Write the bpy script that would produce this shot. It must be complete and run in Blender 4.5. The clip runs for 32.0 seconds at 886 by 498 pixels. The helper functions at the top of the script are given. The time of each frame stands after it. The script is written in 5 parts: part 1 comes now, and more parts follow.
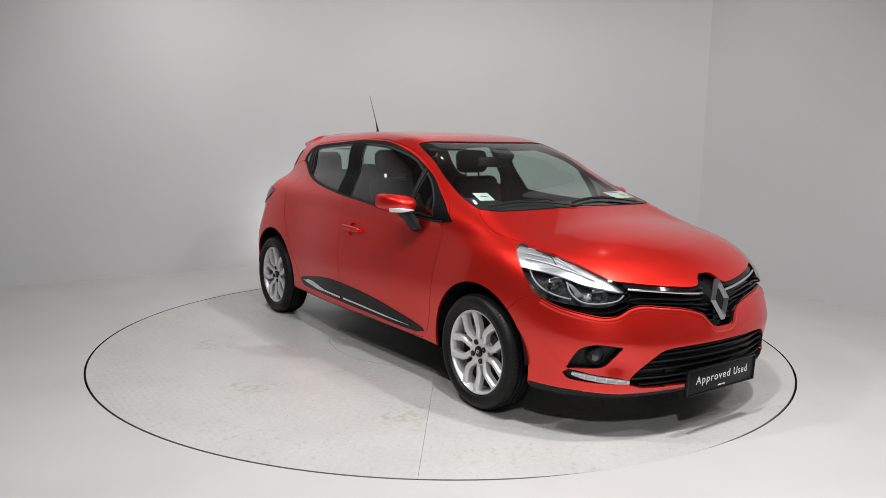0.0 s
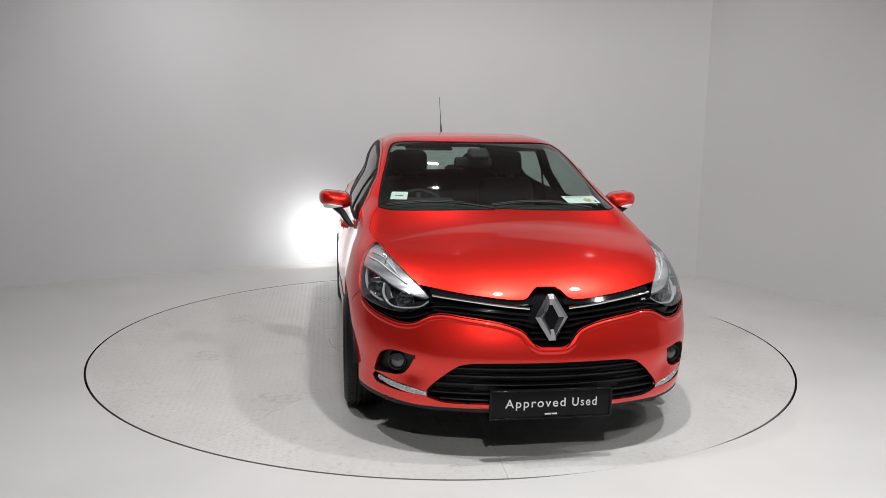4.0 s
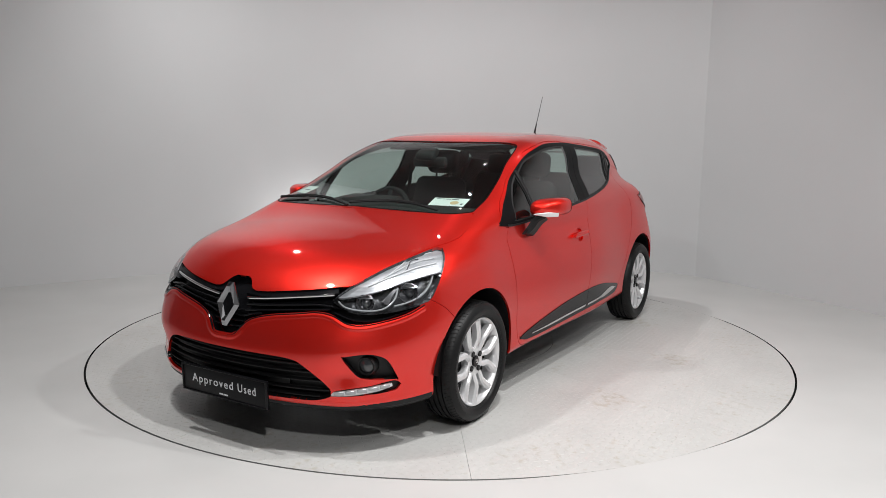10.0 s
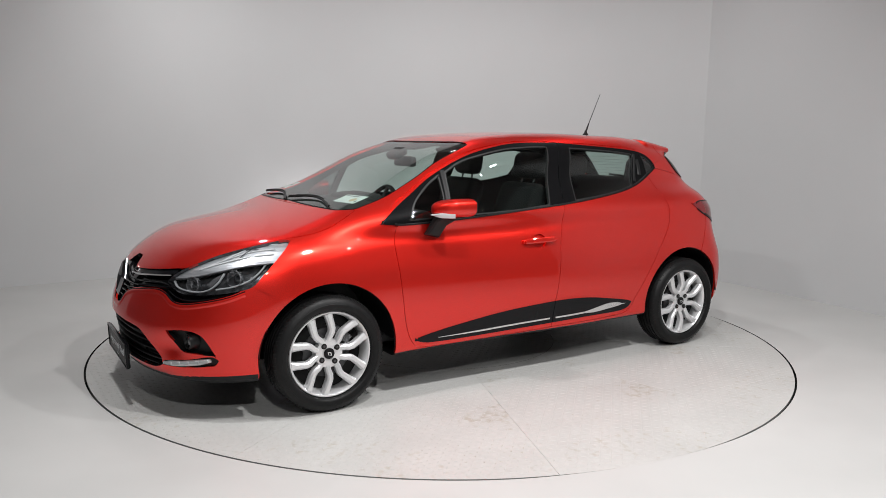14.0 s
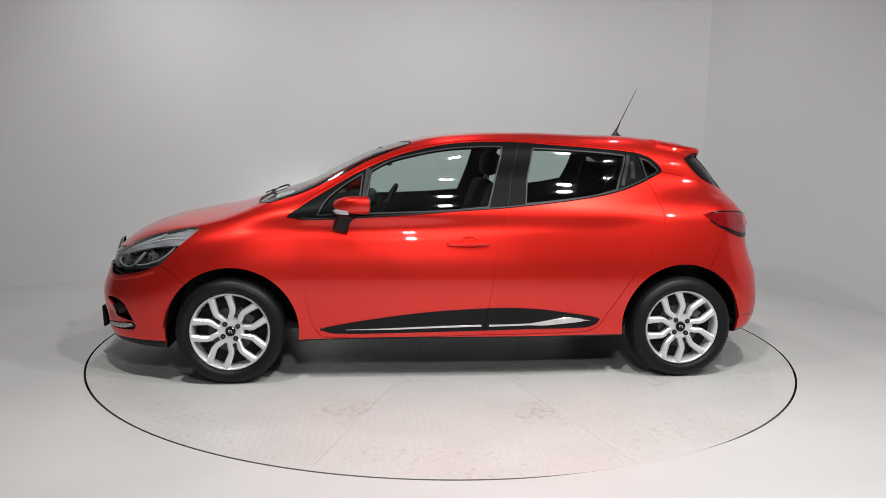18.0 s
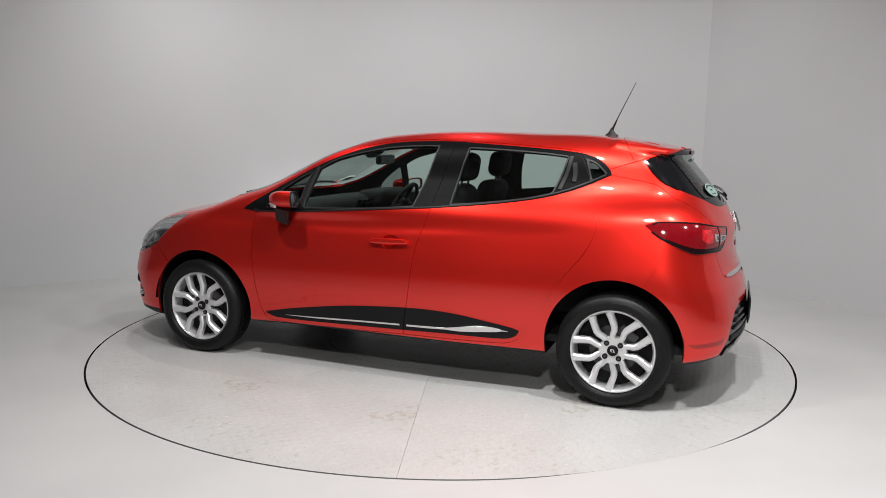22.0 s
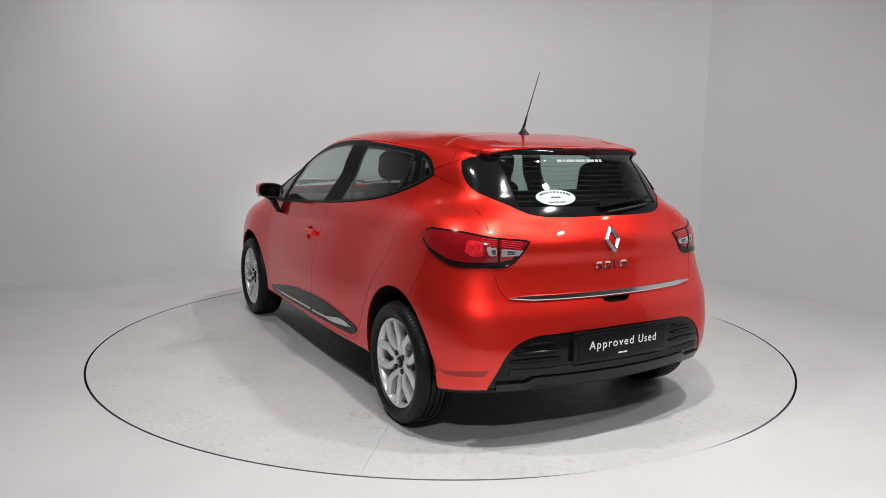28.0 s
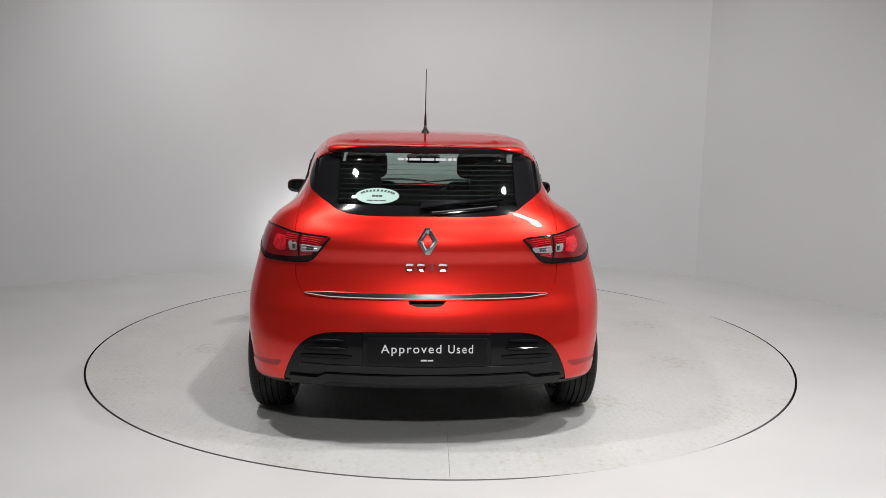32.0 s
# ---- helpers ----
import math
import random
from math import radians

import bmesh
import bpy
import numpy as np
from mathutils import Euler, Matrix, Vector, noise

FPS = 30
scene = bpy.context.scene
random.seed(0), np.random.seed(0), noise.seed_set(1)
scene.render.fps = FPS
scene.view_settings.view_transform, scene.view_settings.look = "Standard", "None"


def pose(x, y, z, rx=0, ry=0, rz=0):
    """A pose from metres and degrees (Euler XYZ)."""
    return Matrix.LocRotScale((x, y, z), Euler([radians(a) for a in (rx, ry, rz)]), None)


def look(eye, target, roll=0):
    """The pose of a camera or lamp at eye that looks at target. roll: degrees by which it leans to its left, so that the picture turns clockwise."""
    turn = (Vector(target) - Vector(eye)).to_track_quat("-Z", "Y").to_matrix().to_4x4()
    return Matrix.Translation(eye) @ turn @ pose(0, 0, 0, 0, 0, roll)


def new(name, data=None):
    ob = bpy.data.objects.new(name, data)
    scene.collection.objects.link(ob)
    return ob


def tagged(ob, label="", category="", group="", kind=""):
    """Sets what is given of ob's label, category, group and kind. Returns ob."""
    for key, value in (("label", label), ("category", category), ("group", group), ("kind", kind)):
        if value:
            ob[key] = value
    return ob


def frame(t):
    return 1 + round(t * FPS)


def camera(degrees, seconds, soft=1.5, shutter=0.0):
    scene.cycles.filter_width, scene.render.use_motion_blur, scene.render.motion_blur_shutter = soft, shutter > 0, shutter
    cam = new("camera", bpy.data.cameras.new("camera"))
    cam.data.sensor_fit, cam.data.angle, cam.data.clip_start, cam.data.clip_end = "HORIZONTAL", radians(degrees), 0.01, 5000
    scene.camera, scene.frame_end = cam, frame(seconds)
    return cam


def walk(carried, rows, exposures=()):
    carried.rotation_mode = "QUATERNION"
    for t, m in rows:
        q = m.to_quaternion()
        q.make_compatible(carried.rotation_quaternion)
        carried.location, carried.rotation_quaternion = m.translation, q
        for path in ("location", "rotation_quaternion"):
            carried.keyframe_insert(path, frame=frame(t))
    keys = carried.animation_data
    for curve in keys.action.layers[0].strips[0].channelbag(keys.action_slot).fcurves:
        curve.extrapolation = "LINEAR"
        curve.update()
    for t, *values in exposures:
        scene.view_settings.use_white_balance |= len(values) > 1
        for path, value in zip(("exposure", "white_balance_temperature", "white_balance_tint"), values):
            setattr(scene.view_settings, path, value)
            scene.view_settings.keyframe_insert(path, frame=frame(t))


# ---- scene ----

# ---- camera ----
cam = camera(60.902, 32.0, soft=0.6)
EYE = pose(0, -5.1532, 1.3673, 90 - 8.2936, 0, -0.0485) @ pose(0, 0, 0, 0, 0, 0.8027)
walk(cam, [(0.0, EYE), (32.0, EYE)], exposures=[(0.0, 0.08), (3.5, 0.08), (5.2, -0.18), (6.0, -0.15), (6.7, 0.0), (7.5, 0.08), (32.0, 0.08)])

# ---- light ----
world = bpy.data.worlds.new("world")
world.use_nodes = True
world.node_tree.nodes["Background"].inputs[0].default_value = (0.8, 0.85, 0.9, 1)
world.node_tree.nodes["Background"].inputs[1].default_value = 0.005
scene.world = world


def lamp(name, kind, m, watts, size=0.5, size_y=None, colour=(1, 0.995, 0.99)):
    data = bpy.data.lights.new(name, kind)
    data.energy, data.color = watts, colour
    if kind == "AREA":
        data.shape, data.size, data.size_y = "RECTANGLE", size, size_y or size
    ob = new(name, data)
    ob.matrix_world = m
    return ob


# ceiling lamps over the camera's side of the turntable
LAMPS = ((-1.4, -2.0, 46), (1.7, -2.0, 54), (0.5, -2.6, 68), (0.3, -5.3, 78), (2.7, -2.9, 28), (3.7, -1.9, 13))
for x, y, watts in LAMPS:
    lamp("panel_light", "AREA", look((x, y, 3.3), (x * 0.9, y + 0.15, 0)), watts, 0.13, 0.10)
for x, aim, watts in ((-1.9, (-2.3, 2.6, -0.3), 23), (0.0, (0.1, 3.2, -0.2), 36), (1.8, (2.0, 2.8, -0.2), 13)):
    lamp("wall_wash", "AREA", look((x, 0.9, 3.35), aim), watts, 0.10, 0.05).data.spread = radians(160)
# unseen lamp added low behind the car to lay a glow on the wall
glow = lamp("added_wall_glow", "SPOT", look((-1.14, 2.66, 0.33), (-1.42, 3.04, 0.34)), 23)
glow.data.spot_size, glow.data.spot_blend, glow.data.shadow_soft_size = radians(150), 1.0, 0.08

# ---- materials ----
def material(name, colour, rough=0.5, metal=0.0, coat=0.0, **more):
    m = bpy.data.materials.new(name)
    m.use_nodes = True
    b = m.node_tree.nodes["Principled BSDF"]
    b.inputs["Base Color"].default_value = (*colour, 1)
    b.inputs["Roughness"].default_value, b.inputs["Metallic"].default_value = rough, metal
    b.inputs["Coat Weight"].default_value, b.inputs["Coat Roughness"].default_value = coat, 0.05
    for k, v in more.items():
        b.inputs[k.replace("_", " ")].default_value = v
    return m


def grain(m, scale, low, high, bump=0.0, detail=4.0, rough=None):
    """Uneven colour (and relief) at that scale: factors low..high on the base colour."""
    t = m.node_tree
    b = t.nodes["Principled BSDF"]
    co, n, r = t.nodes.new("ShaderNodeTexCoord"), t.nodes.new("ShaderNodeTexNoise"), t.nodes.new("ShaderNodeMapRange")
    n.inputs["Scale"].default_value, n.inputs["Detail"].default_value = scale, detail
    t.links.new(co.outputs["Object"], n.inputs["Vector"])
    r.inputs["From Min"].default_value, r.inputs["From Max"].default_value = 0.3, 0.7
    r.inputs["To Min"].default_value, r.inputs["To Max"].default_value = low, high
    t.links.new(n.outputs["Fac"], r.inputs["Value"])
    mix = t.nodes.new("ShaderNodeMix")
    mix.data_type, mix.blend_type = "RGBA", "MULTIPLY"
    mix.inputs["Factor"].default_value = 1
    base = b.inputs["Base Color"]
    if base.links:
        t.links.new(base.links[0].from_socket, mix.inputs["A"])
    else:
        mix.inputs["A"].default_value = base.default_value
    t.links.new(r.outputs["Result"], mix.inputs["B"])
    t.links.new(mix.outputs["Result"], base)
    if rough:
        r2 = t.nodes.new("ShaderNodeMapRange")
        r2.inputs["To Min"].default_value, r2.inputs["To Max"].default_value = rough
        t.links.new(n.outputs["Fac"], r2.inputs["Value"])
        t.links.new(r2.outputs["Result"], b.inputs["Roughness"])
    if bump:
        bp = t.nodes.new("ShaderNodeBump")
        bp.inputs["Strength"].default_value, bp.inputs["Distance"].default_value = 1.0, bump
        t.links.new(n.outputs["Fac"], bp.inputs["Height"])
        if b.inputs["Normal"].links:
            t.links.new(b.inputs["Normal"].links[0].from_socket, bp.inputs["Normal"])
        t.links.new(bp.outputs["Normal"], b.inputs["Normal"])
    return m


WALL = grain(material("wall_paint", (0.47, 0.475, 0.48), 0.6), 0.7, 0.97, 1.03, 0.002)
# the hall's lack of light is put into this dark wall colour
DARKWALL = grain(material("unlit_hall_stand_in", (0.10, 0.10, 0.102), 0.8), 0.8, 0.8, 1.2)
CEILING = material("dark_ceiling", (0.17, 0.17, 0.17), 0.8)
FLOOR = grain(material("floor_paint", (0.465, 0.462, 0.454), 0.45), 1.5, 0.95, 1.04, 0.0)
DISC = grain(grain(material("turntable_paint", (0.470, 0.467, 0.455), 0.40), 2.2, 0.93, 1.04), 35, 0.95, 1.03, 0.0006)


def stained(m, scale, at_least, tone):
    """Worn, dirty patches with a shape of their own."""
    t = m.node_tree
    b = t.nodes["Principled BSDF"]
    co, big, small = t.nodes.new("ShaderNodeTexCoord"), t.nodes.new("ShaderNodeTexNoise"), t.nodes.new("ShaderNodeTexNoise")
    big.inputs["Scale"].default_value, small.inputs["Scale"].default_value = scale, scale * 14
    small.inputs["Detail"].default_value = 6
    mul, ramp, mix = t.nodes.new("ShaderNodeMath"), t.nodes.new("ShaderNodeMapRange"), t.nodes.new("ShaderNodeMix")
    mul.operation = "MULTIPLY"
    for n in (big, small):
        t.links.new(co.outputs["Object"], n.inputs["Vector"])
    t.links.new(big.outputs["Fac"], mul.inputs[0])
    t.links.new(small.outputs["Fac"], mul.inputs[1])
    ramp.inputs["From Min"].default_value, ramp.inputs["From Max"].default_value = at_least, at_least + 0.10
    ramp.inputs["To Max"].default_value = 0.75
    t.links.new(mul.outputs[0], ramp.inputs["Value"])
    mix.data_type, mix.blend_type = "RGBA", "MULTIPLY"
    mix.inputs["B"].default_value = (*tone, 1)
    t.links.new(b.inputs["Base Color"].links[0].from_socket, mix.inputs["A"])
    t.links.new(ramp.outputs["Result"], mix.inputs["Factor"])
    t.links.new(mix.outputs["Result"], b.inputs["Base Color"])
    return m


stained(DISC, 1.7, 0.31, (0.80, 0.75, 0.66))
RED = grain(material("red_paint", (0.80, 0.024, 0.016), 0.36, 0.80, 1.0, Specular_Tint=(1.0, 0.26, 0.18, 1), Coat_IOR=1.5), 700, 0.80, 1.16)
RED.node_tree.nodes["Principled BSDF"].inputs["Coat Roughness"].default_value = 0.02
TYRE = grain(material("tyre_rubber", (0.006, 0.006, 0.0063), 0.46, Specular_IOR_Level=0.24), 60, 0.7, 1.3, 0.0003)
ALLOY = grain(material("alloy", (0.74, 0.74, 0.75), 0.34, 0.55), 400, 0.94, 1.05)
BLACK = material("black_plastic", (0.007, 0.007, 0.0075), 0.45, Specular_IOR_Level=0.3)
GLOSS = material("gloss_black", (0.006, 0.006, 0.007), 0.10, Specular_IOR_Level=0.18)
FRAME = material("frame_black", (0.005, 0.005, 0.0055), 0.40, Specular_IOR_Level=0.04)
DARK = material("dark_gap", (0.004, 0.004, 0.004), 0.9)
TRIM = material("cabin_plastic", (0.007, 0.007, 0.0075), 0.7)
RUBBER = material("rubber", (0.01, 0.01, 0.01), 0.55)
CHROME = material("chrome", (0.75, 0.75, 0.76), 0.12, 1.0)
RED_LENS = material("red_lens", (0.17, 0.003, 0.006), 0.06, 0.0, 0.4)


def glass(name, tint, gloss=0.02):
    """Thin glass: lets light through with a tint, and mirrors by Fresnel."""
    m = bpy.data.materials.new(name)
    m.use_nodes = True
    t = m.node_tree
    t.nodes.clear()
    out, mix = t.nodes.new("ShaderNodeOutputMaterial"), t.nodes.new("ShaderNodeMixShader")
    clear, shine, lay = t.nodes.new("ShaderNodeBsdfTransparent"), t.nodes.new("ShaderNodeBsdfGlossy"), t.nodes.new("ShaderNodeLayerWeight")
    power, fit = t.nodes.new("ShaderNodeMath"), t.nodes.new("ShaderNodeMapRange")
    clear.inputs["Color"].default_value = (*tint, 1)
    shine.inputs["Roughness"].default_value = gloss
    lay.inputs["Blend"].default_value = 0.5
    power.operation, power.inputs[1].default_value = "POWER", 3.3
    fit.inputs["To Min"].default_value, fit.inputs["To Max"].default_value = 0.075, 0.9
    t.links.new(lay.outputs["Facing"], power.inputs[0])
    t.links.new(power.outputs[0], fit.inputs["Value"])
    t.links.new(fit.outputs["Result"], mix.inputs[0])
    t.links.new(clear.outputs[0], mix.inputs[1])
    t.links.new(shine.outputs[0], mix.inputs[2])
    t.links.new(mix.outputs[0], out.inputs["Surface"])
    return m


GLASS = glass("window_glass", (0.76, 0.87, 0.83))
GLASS_SMOKED = glass("smoked_glass", (0.30, 0.34, 0.33))
GLASS_DARK = glass("dark_glass", (0.62, 0.74, 0.70))
EMBLEM = material("emblem_chrome", (0.34, 0.34, 0.355), 0.20, 1.0)
PALE = material("pale_print", (0.26, 0.27, 0.28), 0.6)
LENS = glass("clear_lens", (0.94, 0.95, 0.96))
STEEL = grain(material("dull_steel", (0.08, 0.08, 0.083), 0.45, 0.7), 40, 0.7, 1.2)
PLATE = material("plate_black", (0.005, 0.005, 0.006), 0.35, Specular_IOR_Level=0.15)
WHITE = material("white_print", (0.72, 0.73, 0.75), 0.5)
PRINT = material("dark_print", (0.03, 0.03, 0.035), 0.6)
TAN = material("tan_print", (0.60, 0.40, 0.20), 0.6)
PAPER = material("paper", (0.78, 0.79, 0.78), 0.7)
STICKER = material("sticker", (0.24, 0.36, 0.32), 0.4)
DARKCHROME = material("dark_chrome", (0.20, 0.20, 0.21), 0.25, 0.7)
REFLECTOR = material("faceted_reflector", (0.50, 0.51, 0.53), 0.30, 0.5)


def brushed(m, across, low, high, bump):
    """Long streaks that lie level round the lamp: quick to change with height, slow along it."""
    t = m.node_tree
    co, mp = t.nodes.new("ShaderNodeTexCoord"), t.nodes.new("ShaderNodeMapping")
    mp.inputs["Scale"].default_value = (4.0, 4.0, across)
    mp.inputs["Rotation"].default_value = (0.0, radians(20), 0.0)
    grain(m, 1.0, low, high, bump, 3.0)
    n = next(k for k in t.nodes if k.bl_idname == "ShaderNodeTexNoise")
    t.links.new(co.outputs["Object"], mp.inputs["Vector"])
    t.links.new(mp.outputs["Vector"], n.inputs["Vector"])
    return m


brushed(REFLECTOR, 48.0, 0.55, 1.3, 0.003)
GUIDE = material("pale_lens", (0.66, 0.67, 0.68), 0.12, 0.0, 0.6)
WHITE_GUIDE = material("white_light_guide", (0.33, 0.34, 0.35), 0.15, 0.0, 0.5)
HOUSING = grain(material("dark_lamp_housing", (0.11, 0.112, 0.12), 0.22, 0.6), 30, 0.4, 1.5, 0.004)
GLASSBALL = material("lens_glass", (0.05, 0.052, 0.057), 0.05, 0.0, 1.0)
MIRROR = material("mirror", (0.85, 0.86, 0.87), 0.02, 1.0)
RED.node_tree.nodes["Principled BSDF"].inputs["Coat Roughness"].default_value = 0.02
RED_BRIGHT = grain(material("bright_red_lens", (0.50, 0.012, 0.018), 0.1, 0.0, 0.6), 70, 0.55, 1.3)
VALANCE = grain(material("grey_plastic", (0.005, 0.0053, 0.006), 0.15, Specular_IOR_Level=0.26), 300, 0.85, 1.15)
CLOTH = grain(material("seat_cloth", (0.007, 0.007, 0.008), 0.85), 120, 0.7, 1.3, 0.0006)
HEADLINER = material("headliner", (0.04, 0.04, 0.04), 0.9)
TAIL_CLEAR = material("tail_clear_lens", (0.36, 0.31, 0.32), 0.14, 0.3, 0.6)
BRAKE = material("brake_lens", (0.012, 0.003, 0.0035), 0.14, 0.0, 0.0, Specular_IOR_Level=0.25)
REFLEX = material("reflex_lens", (0.38, 0.012, 0.012), 0.3)

# ---- the room ----
def mesh_of(name, verts, faces, mat, smooth=False):
    me = bpy.data.meshes.new(name)
    me.from_pydata([tuple(v) for v in verts], [], [tuple(f) for f in faces])
    me.materials.append(mat)
    if smooth:
        me.polygons.foreach_set("use_smooth", [True] * len(me.polygons))
    me.update()
    return me


def ring(r0, r1, z, n=256):
    v = [(r * math.cos(2 * math.pi * i / n), r * math.sin(2 * math.pi * i / n), z) for r in (r0, r1) for i in range(n)]
    return v, [(i, n + i, n + (i + 1) % n, (i + 1) % n) for i in range(n)]


R_DISC = 2.2643
OUTLINE = [(-5.2, 0.55), (-2.4, 2.50), (-1.6, 2.95), (-0.7, 3.22), (0.4, 3.28), (1.4, 3.10), (2.2, 2.80), (2.62, 2.52), (2.74, 2.34), (3.1, 1.70), (5.2, -2.3), (4.6, -7.0), (-5.2, -7.0)]
HIGH = 3.6


def wall_between(name, pts, mat=None, label="light grey painted studio wall"):
    """A painted wall along a plan line, 12 cm thick."""
    mat = mat or WALL
    bm = bmesh.new()
    out = []
    for i, p in enumerate(pts):
        a, b = Vector(pts[max(i - 1, 0)]), Vector(pts[min(i + 1, len(pts) - 1)])
        d = (b - a).normalized()
        out.append(Vector(p) + Vector((-d.y, d.x)) * 0.12)
    rows = [[bm.verts.new((*q, z)) for q in line] for line in (pts, out) for z in (-0.05, HIGH)]
    for i in range(len(pts) - 1):
        for a, b in ((0, 1), (1, 3), (3, 2), (2, 0)):
            bm.faces.new((rows[a][i], rows[a][i + 1], rows[b][i + 1], rows[b][i]))
    for i in (0, -1):
        bm.faces.new([rows[k][i] for k in (0, 1, 3, 2)])
    bmesh.ops.recalc_face_normals(bm, faces=bm.faces)
    me = bpy.data.meshes.new(name)
    bm.to_mesh(me)
    me.materials.append(mat)
    me.polygons.foreach_set("use_smooth", [True] * len(me.polygons))
    me.set_sharp_from_angle(angle=radians(35))
    return tagged(new(name, me), label, "wall", kind="structure")


def bend(pts, n=8):
    """A smooth plan line through the points."""
    p = [Vector(q) for q in pts]
    out = []
    for i in range(len(p) - 1):
        a, b, c, d = p[max(i - 1, 0)], p[i], p[i + 1], p[min(i + 2, len(p) - 1)]
        for k in range(n):
            s = k / n
            out.append(tuple(0.5 * (2 * b + (c - a) * s + (2 * a - 5 * b + 4 * c - d) * s * s + (3 * b - a - 3 * c + d) * s**3)))
    return out + [tuple(p[-1])]


wall_between("wall_back", bend(OUTLINE[:8]))
wall_between("wall_right", [OUTLINE[7], OUTLINE[8]] + OUTLINE[9:11])
# unseen walls added to close the room, dark to keep reflections low
dark = "unseen wall added behind the camera, coloured dark for an unlit hall"
wall_between("wall_front", OUTLINE[10:12], DARKWALL, dark)
wall_between("wall_behind", OUTLINE[11:13], DARKWALL, dark)
wall_between("wall_left", [OUTLINE[12], OUTLINE[0]], DARKWALL, dark)
# the gap round the disc closes over two short stretches
v, f = ring(R_DISC + 0.007, 9.0, 0.0, 512)
inner = []
for x, y, z in v[:512]:
    a = math.degrees(math.atan2(y, x))
    k = 1 - 0.0116 / R_DISC * max(math.exp(-((a + 66) / 13) ** 4), math.exp(-((a - 25) / 10) ** 4))
    inner.append((x * k, y * k, z))
v[:512] = inner
tagged(new("floor", mesh_of("floor", v, f, FLOOR)), "off-white painted concrete floor", "floor", kind="structure")
v, f = ring(R_DISC - 0.05, R_DISC + 0.05, -0.06)
tagged(new("turntable_pit", mesh_of("turntable_pit", v, f, DARK)), "dark gap round the turntable", "gap", kind="structure")
# unseen ceiling, darkened in colour so that it bounces little light
me = mesh_of("ceiling", [(-6, -7.5, HIGH), (6, -7.5, HIGH), (6, 4, HIGH), (-6, 4, HIGH)], [(0, 3, 2, 1)], CEILING)
tagged(new("ceiling", me), "unseen ceiling, coloured dark grey to cut bounced light", "ceiling", kind="structure")
# ---- the turntable: ten sector plates about a round middle, all of raised tread plate ----
turntable = tagged(new("turntable"), "round off-white steel turntable of tread plate, set flush in the floor", "turntable")
R_MID, STEP = 0.78, 36.0


def sector(a0, a1, r0, r1, n=28):
    bm = bmesh.new()
    rows = []
    for r in (r0, (r0 + r1) / 2, r1):
        g = 0.0007 / r
        rows.append([bm.verts.new((r * math.cos(a), r * math.sin(a), 0.0)) for a in np.linspace(a0 + g, a1 - g, n)])
    low = [[bm.verts.new((v.co.x, v.co.y, -0.012)) for v in row] for row in (rows[0], rows[-1])]
    for p, q in zip(rows, rows[1:]):
        for i in range(n - 1):
            bm.faces.new((p[i], q[i], q[i + 1], p[i + 1]))
    for i in range(n - 1):
        bm.faces.new((rows[0][i], rows[0][i + 1], low[0][i + 1], low[0][i]))
        bm.faces.new((rows[-1][i], low[1][i], low[1][i + 1], rows[-1][i + 1]))
    for i in (0, n - 1):
        bm.faces.new((rows[0][i], rows[1][i], rows[2][i], low[1][i], low[0][i]))
    bmesh.ops.recalc_face_normals(bm, faces=bm.faces)
    me = bpy.data.meshes.new("sector_plate")
    bm.to_mesh(me)
    bm.free()
    me.materials.append(DISC)
    return me


first = sector(0, radians(STEP), R_MID, R_DISC - 0.005)
for k in range(10):
    ob = new("sector_plate", first)
    ob.parent = turntable
    ob.matrix_basis = pose(0, 0, 0, 0, 0, 34.5 + STEP * k)
v, f = ring(0.001, R_MID - 0.002, 0.0, 120)
new("centre_plate", mesh_of("centre_plate", v, f, DISC)).parent = turntable
v, f = ring(0.0, R_DISC - 0.02, -0.013, 64)
new("base", mesh_of("base", v, f, DARK)).parent = turntable


def tread(pitch=0.034, long=0.0125, wide=0.0042, high=0.0013):
    """Raised lozenges in rows, each turned a quarter from its neighbours."""
    n = int(R_DISC / pitch) + 1
    i, j = np.meshgrid(np.arange(-n, n + 1), np.arange(-n, n + 1))
    x, y, odd = i.ravel() * pitch, j.ravel() * pitch, ((i + j) % 2).ravel()
    r = np.hypot(x, y)
    turn = (np.degrees(np.arctan2(y, x)) - 34.5) % STEP
    edge = np.minimum(turn, STEP - turn) * np.pi / 180 * r
    ok = (r < R_DISC - 0.03) & ((np.abs(r - R_MID) > 0.018)) & ((edge > 0.015) | (r < R_MID))
    x, y, odd = x[ok], y[ok], odd[ok]
    a = np.where(odd, np.pi / 4, -np.pi / 4)
    u, w = np.stack([np.cos(a), np.sin(a)], 1), np.stack([-np.sin(a), np.cos(a)], 1)
    c = np.stack([x, y], 1)
    flat = [c + u * long, c + w * wide, c - u * long, c - w * wide]
    top = [c + u * long * 0.5, c - u * long * 0.5]
    p = [np.column_stack([q, np.full(len(q), 0.0002)]) for q in flat] + [np.column_stack([q, np.full(len(q), high)]) for q in top]
    k = np.arange(len(x))[:, None] * 6
    faces = np.concatenate([k + [0, 1, 4], k + [1, 2, 5], k + [1, 5, 4], k + [2, 3, 5], k + [3, 0, 4], k + [3, 4, 5]])
    return np.stack(p, 1).reshape(-1, 3), faces


v, f = tread()
me = bpy.data.meshes.new("tread_pattern")
me.from_pydata(v.tolist(), [], f.tolist())
me.materials.append(DISC)
ob = tagged(new("tread_pattern", me), "small raised lozenges of tread plate", kind="stuff")
ob.parent = turntable

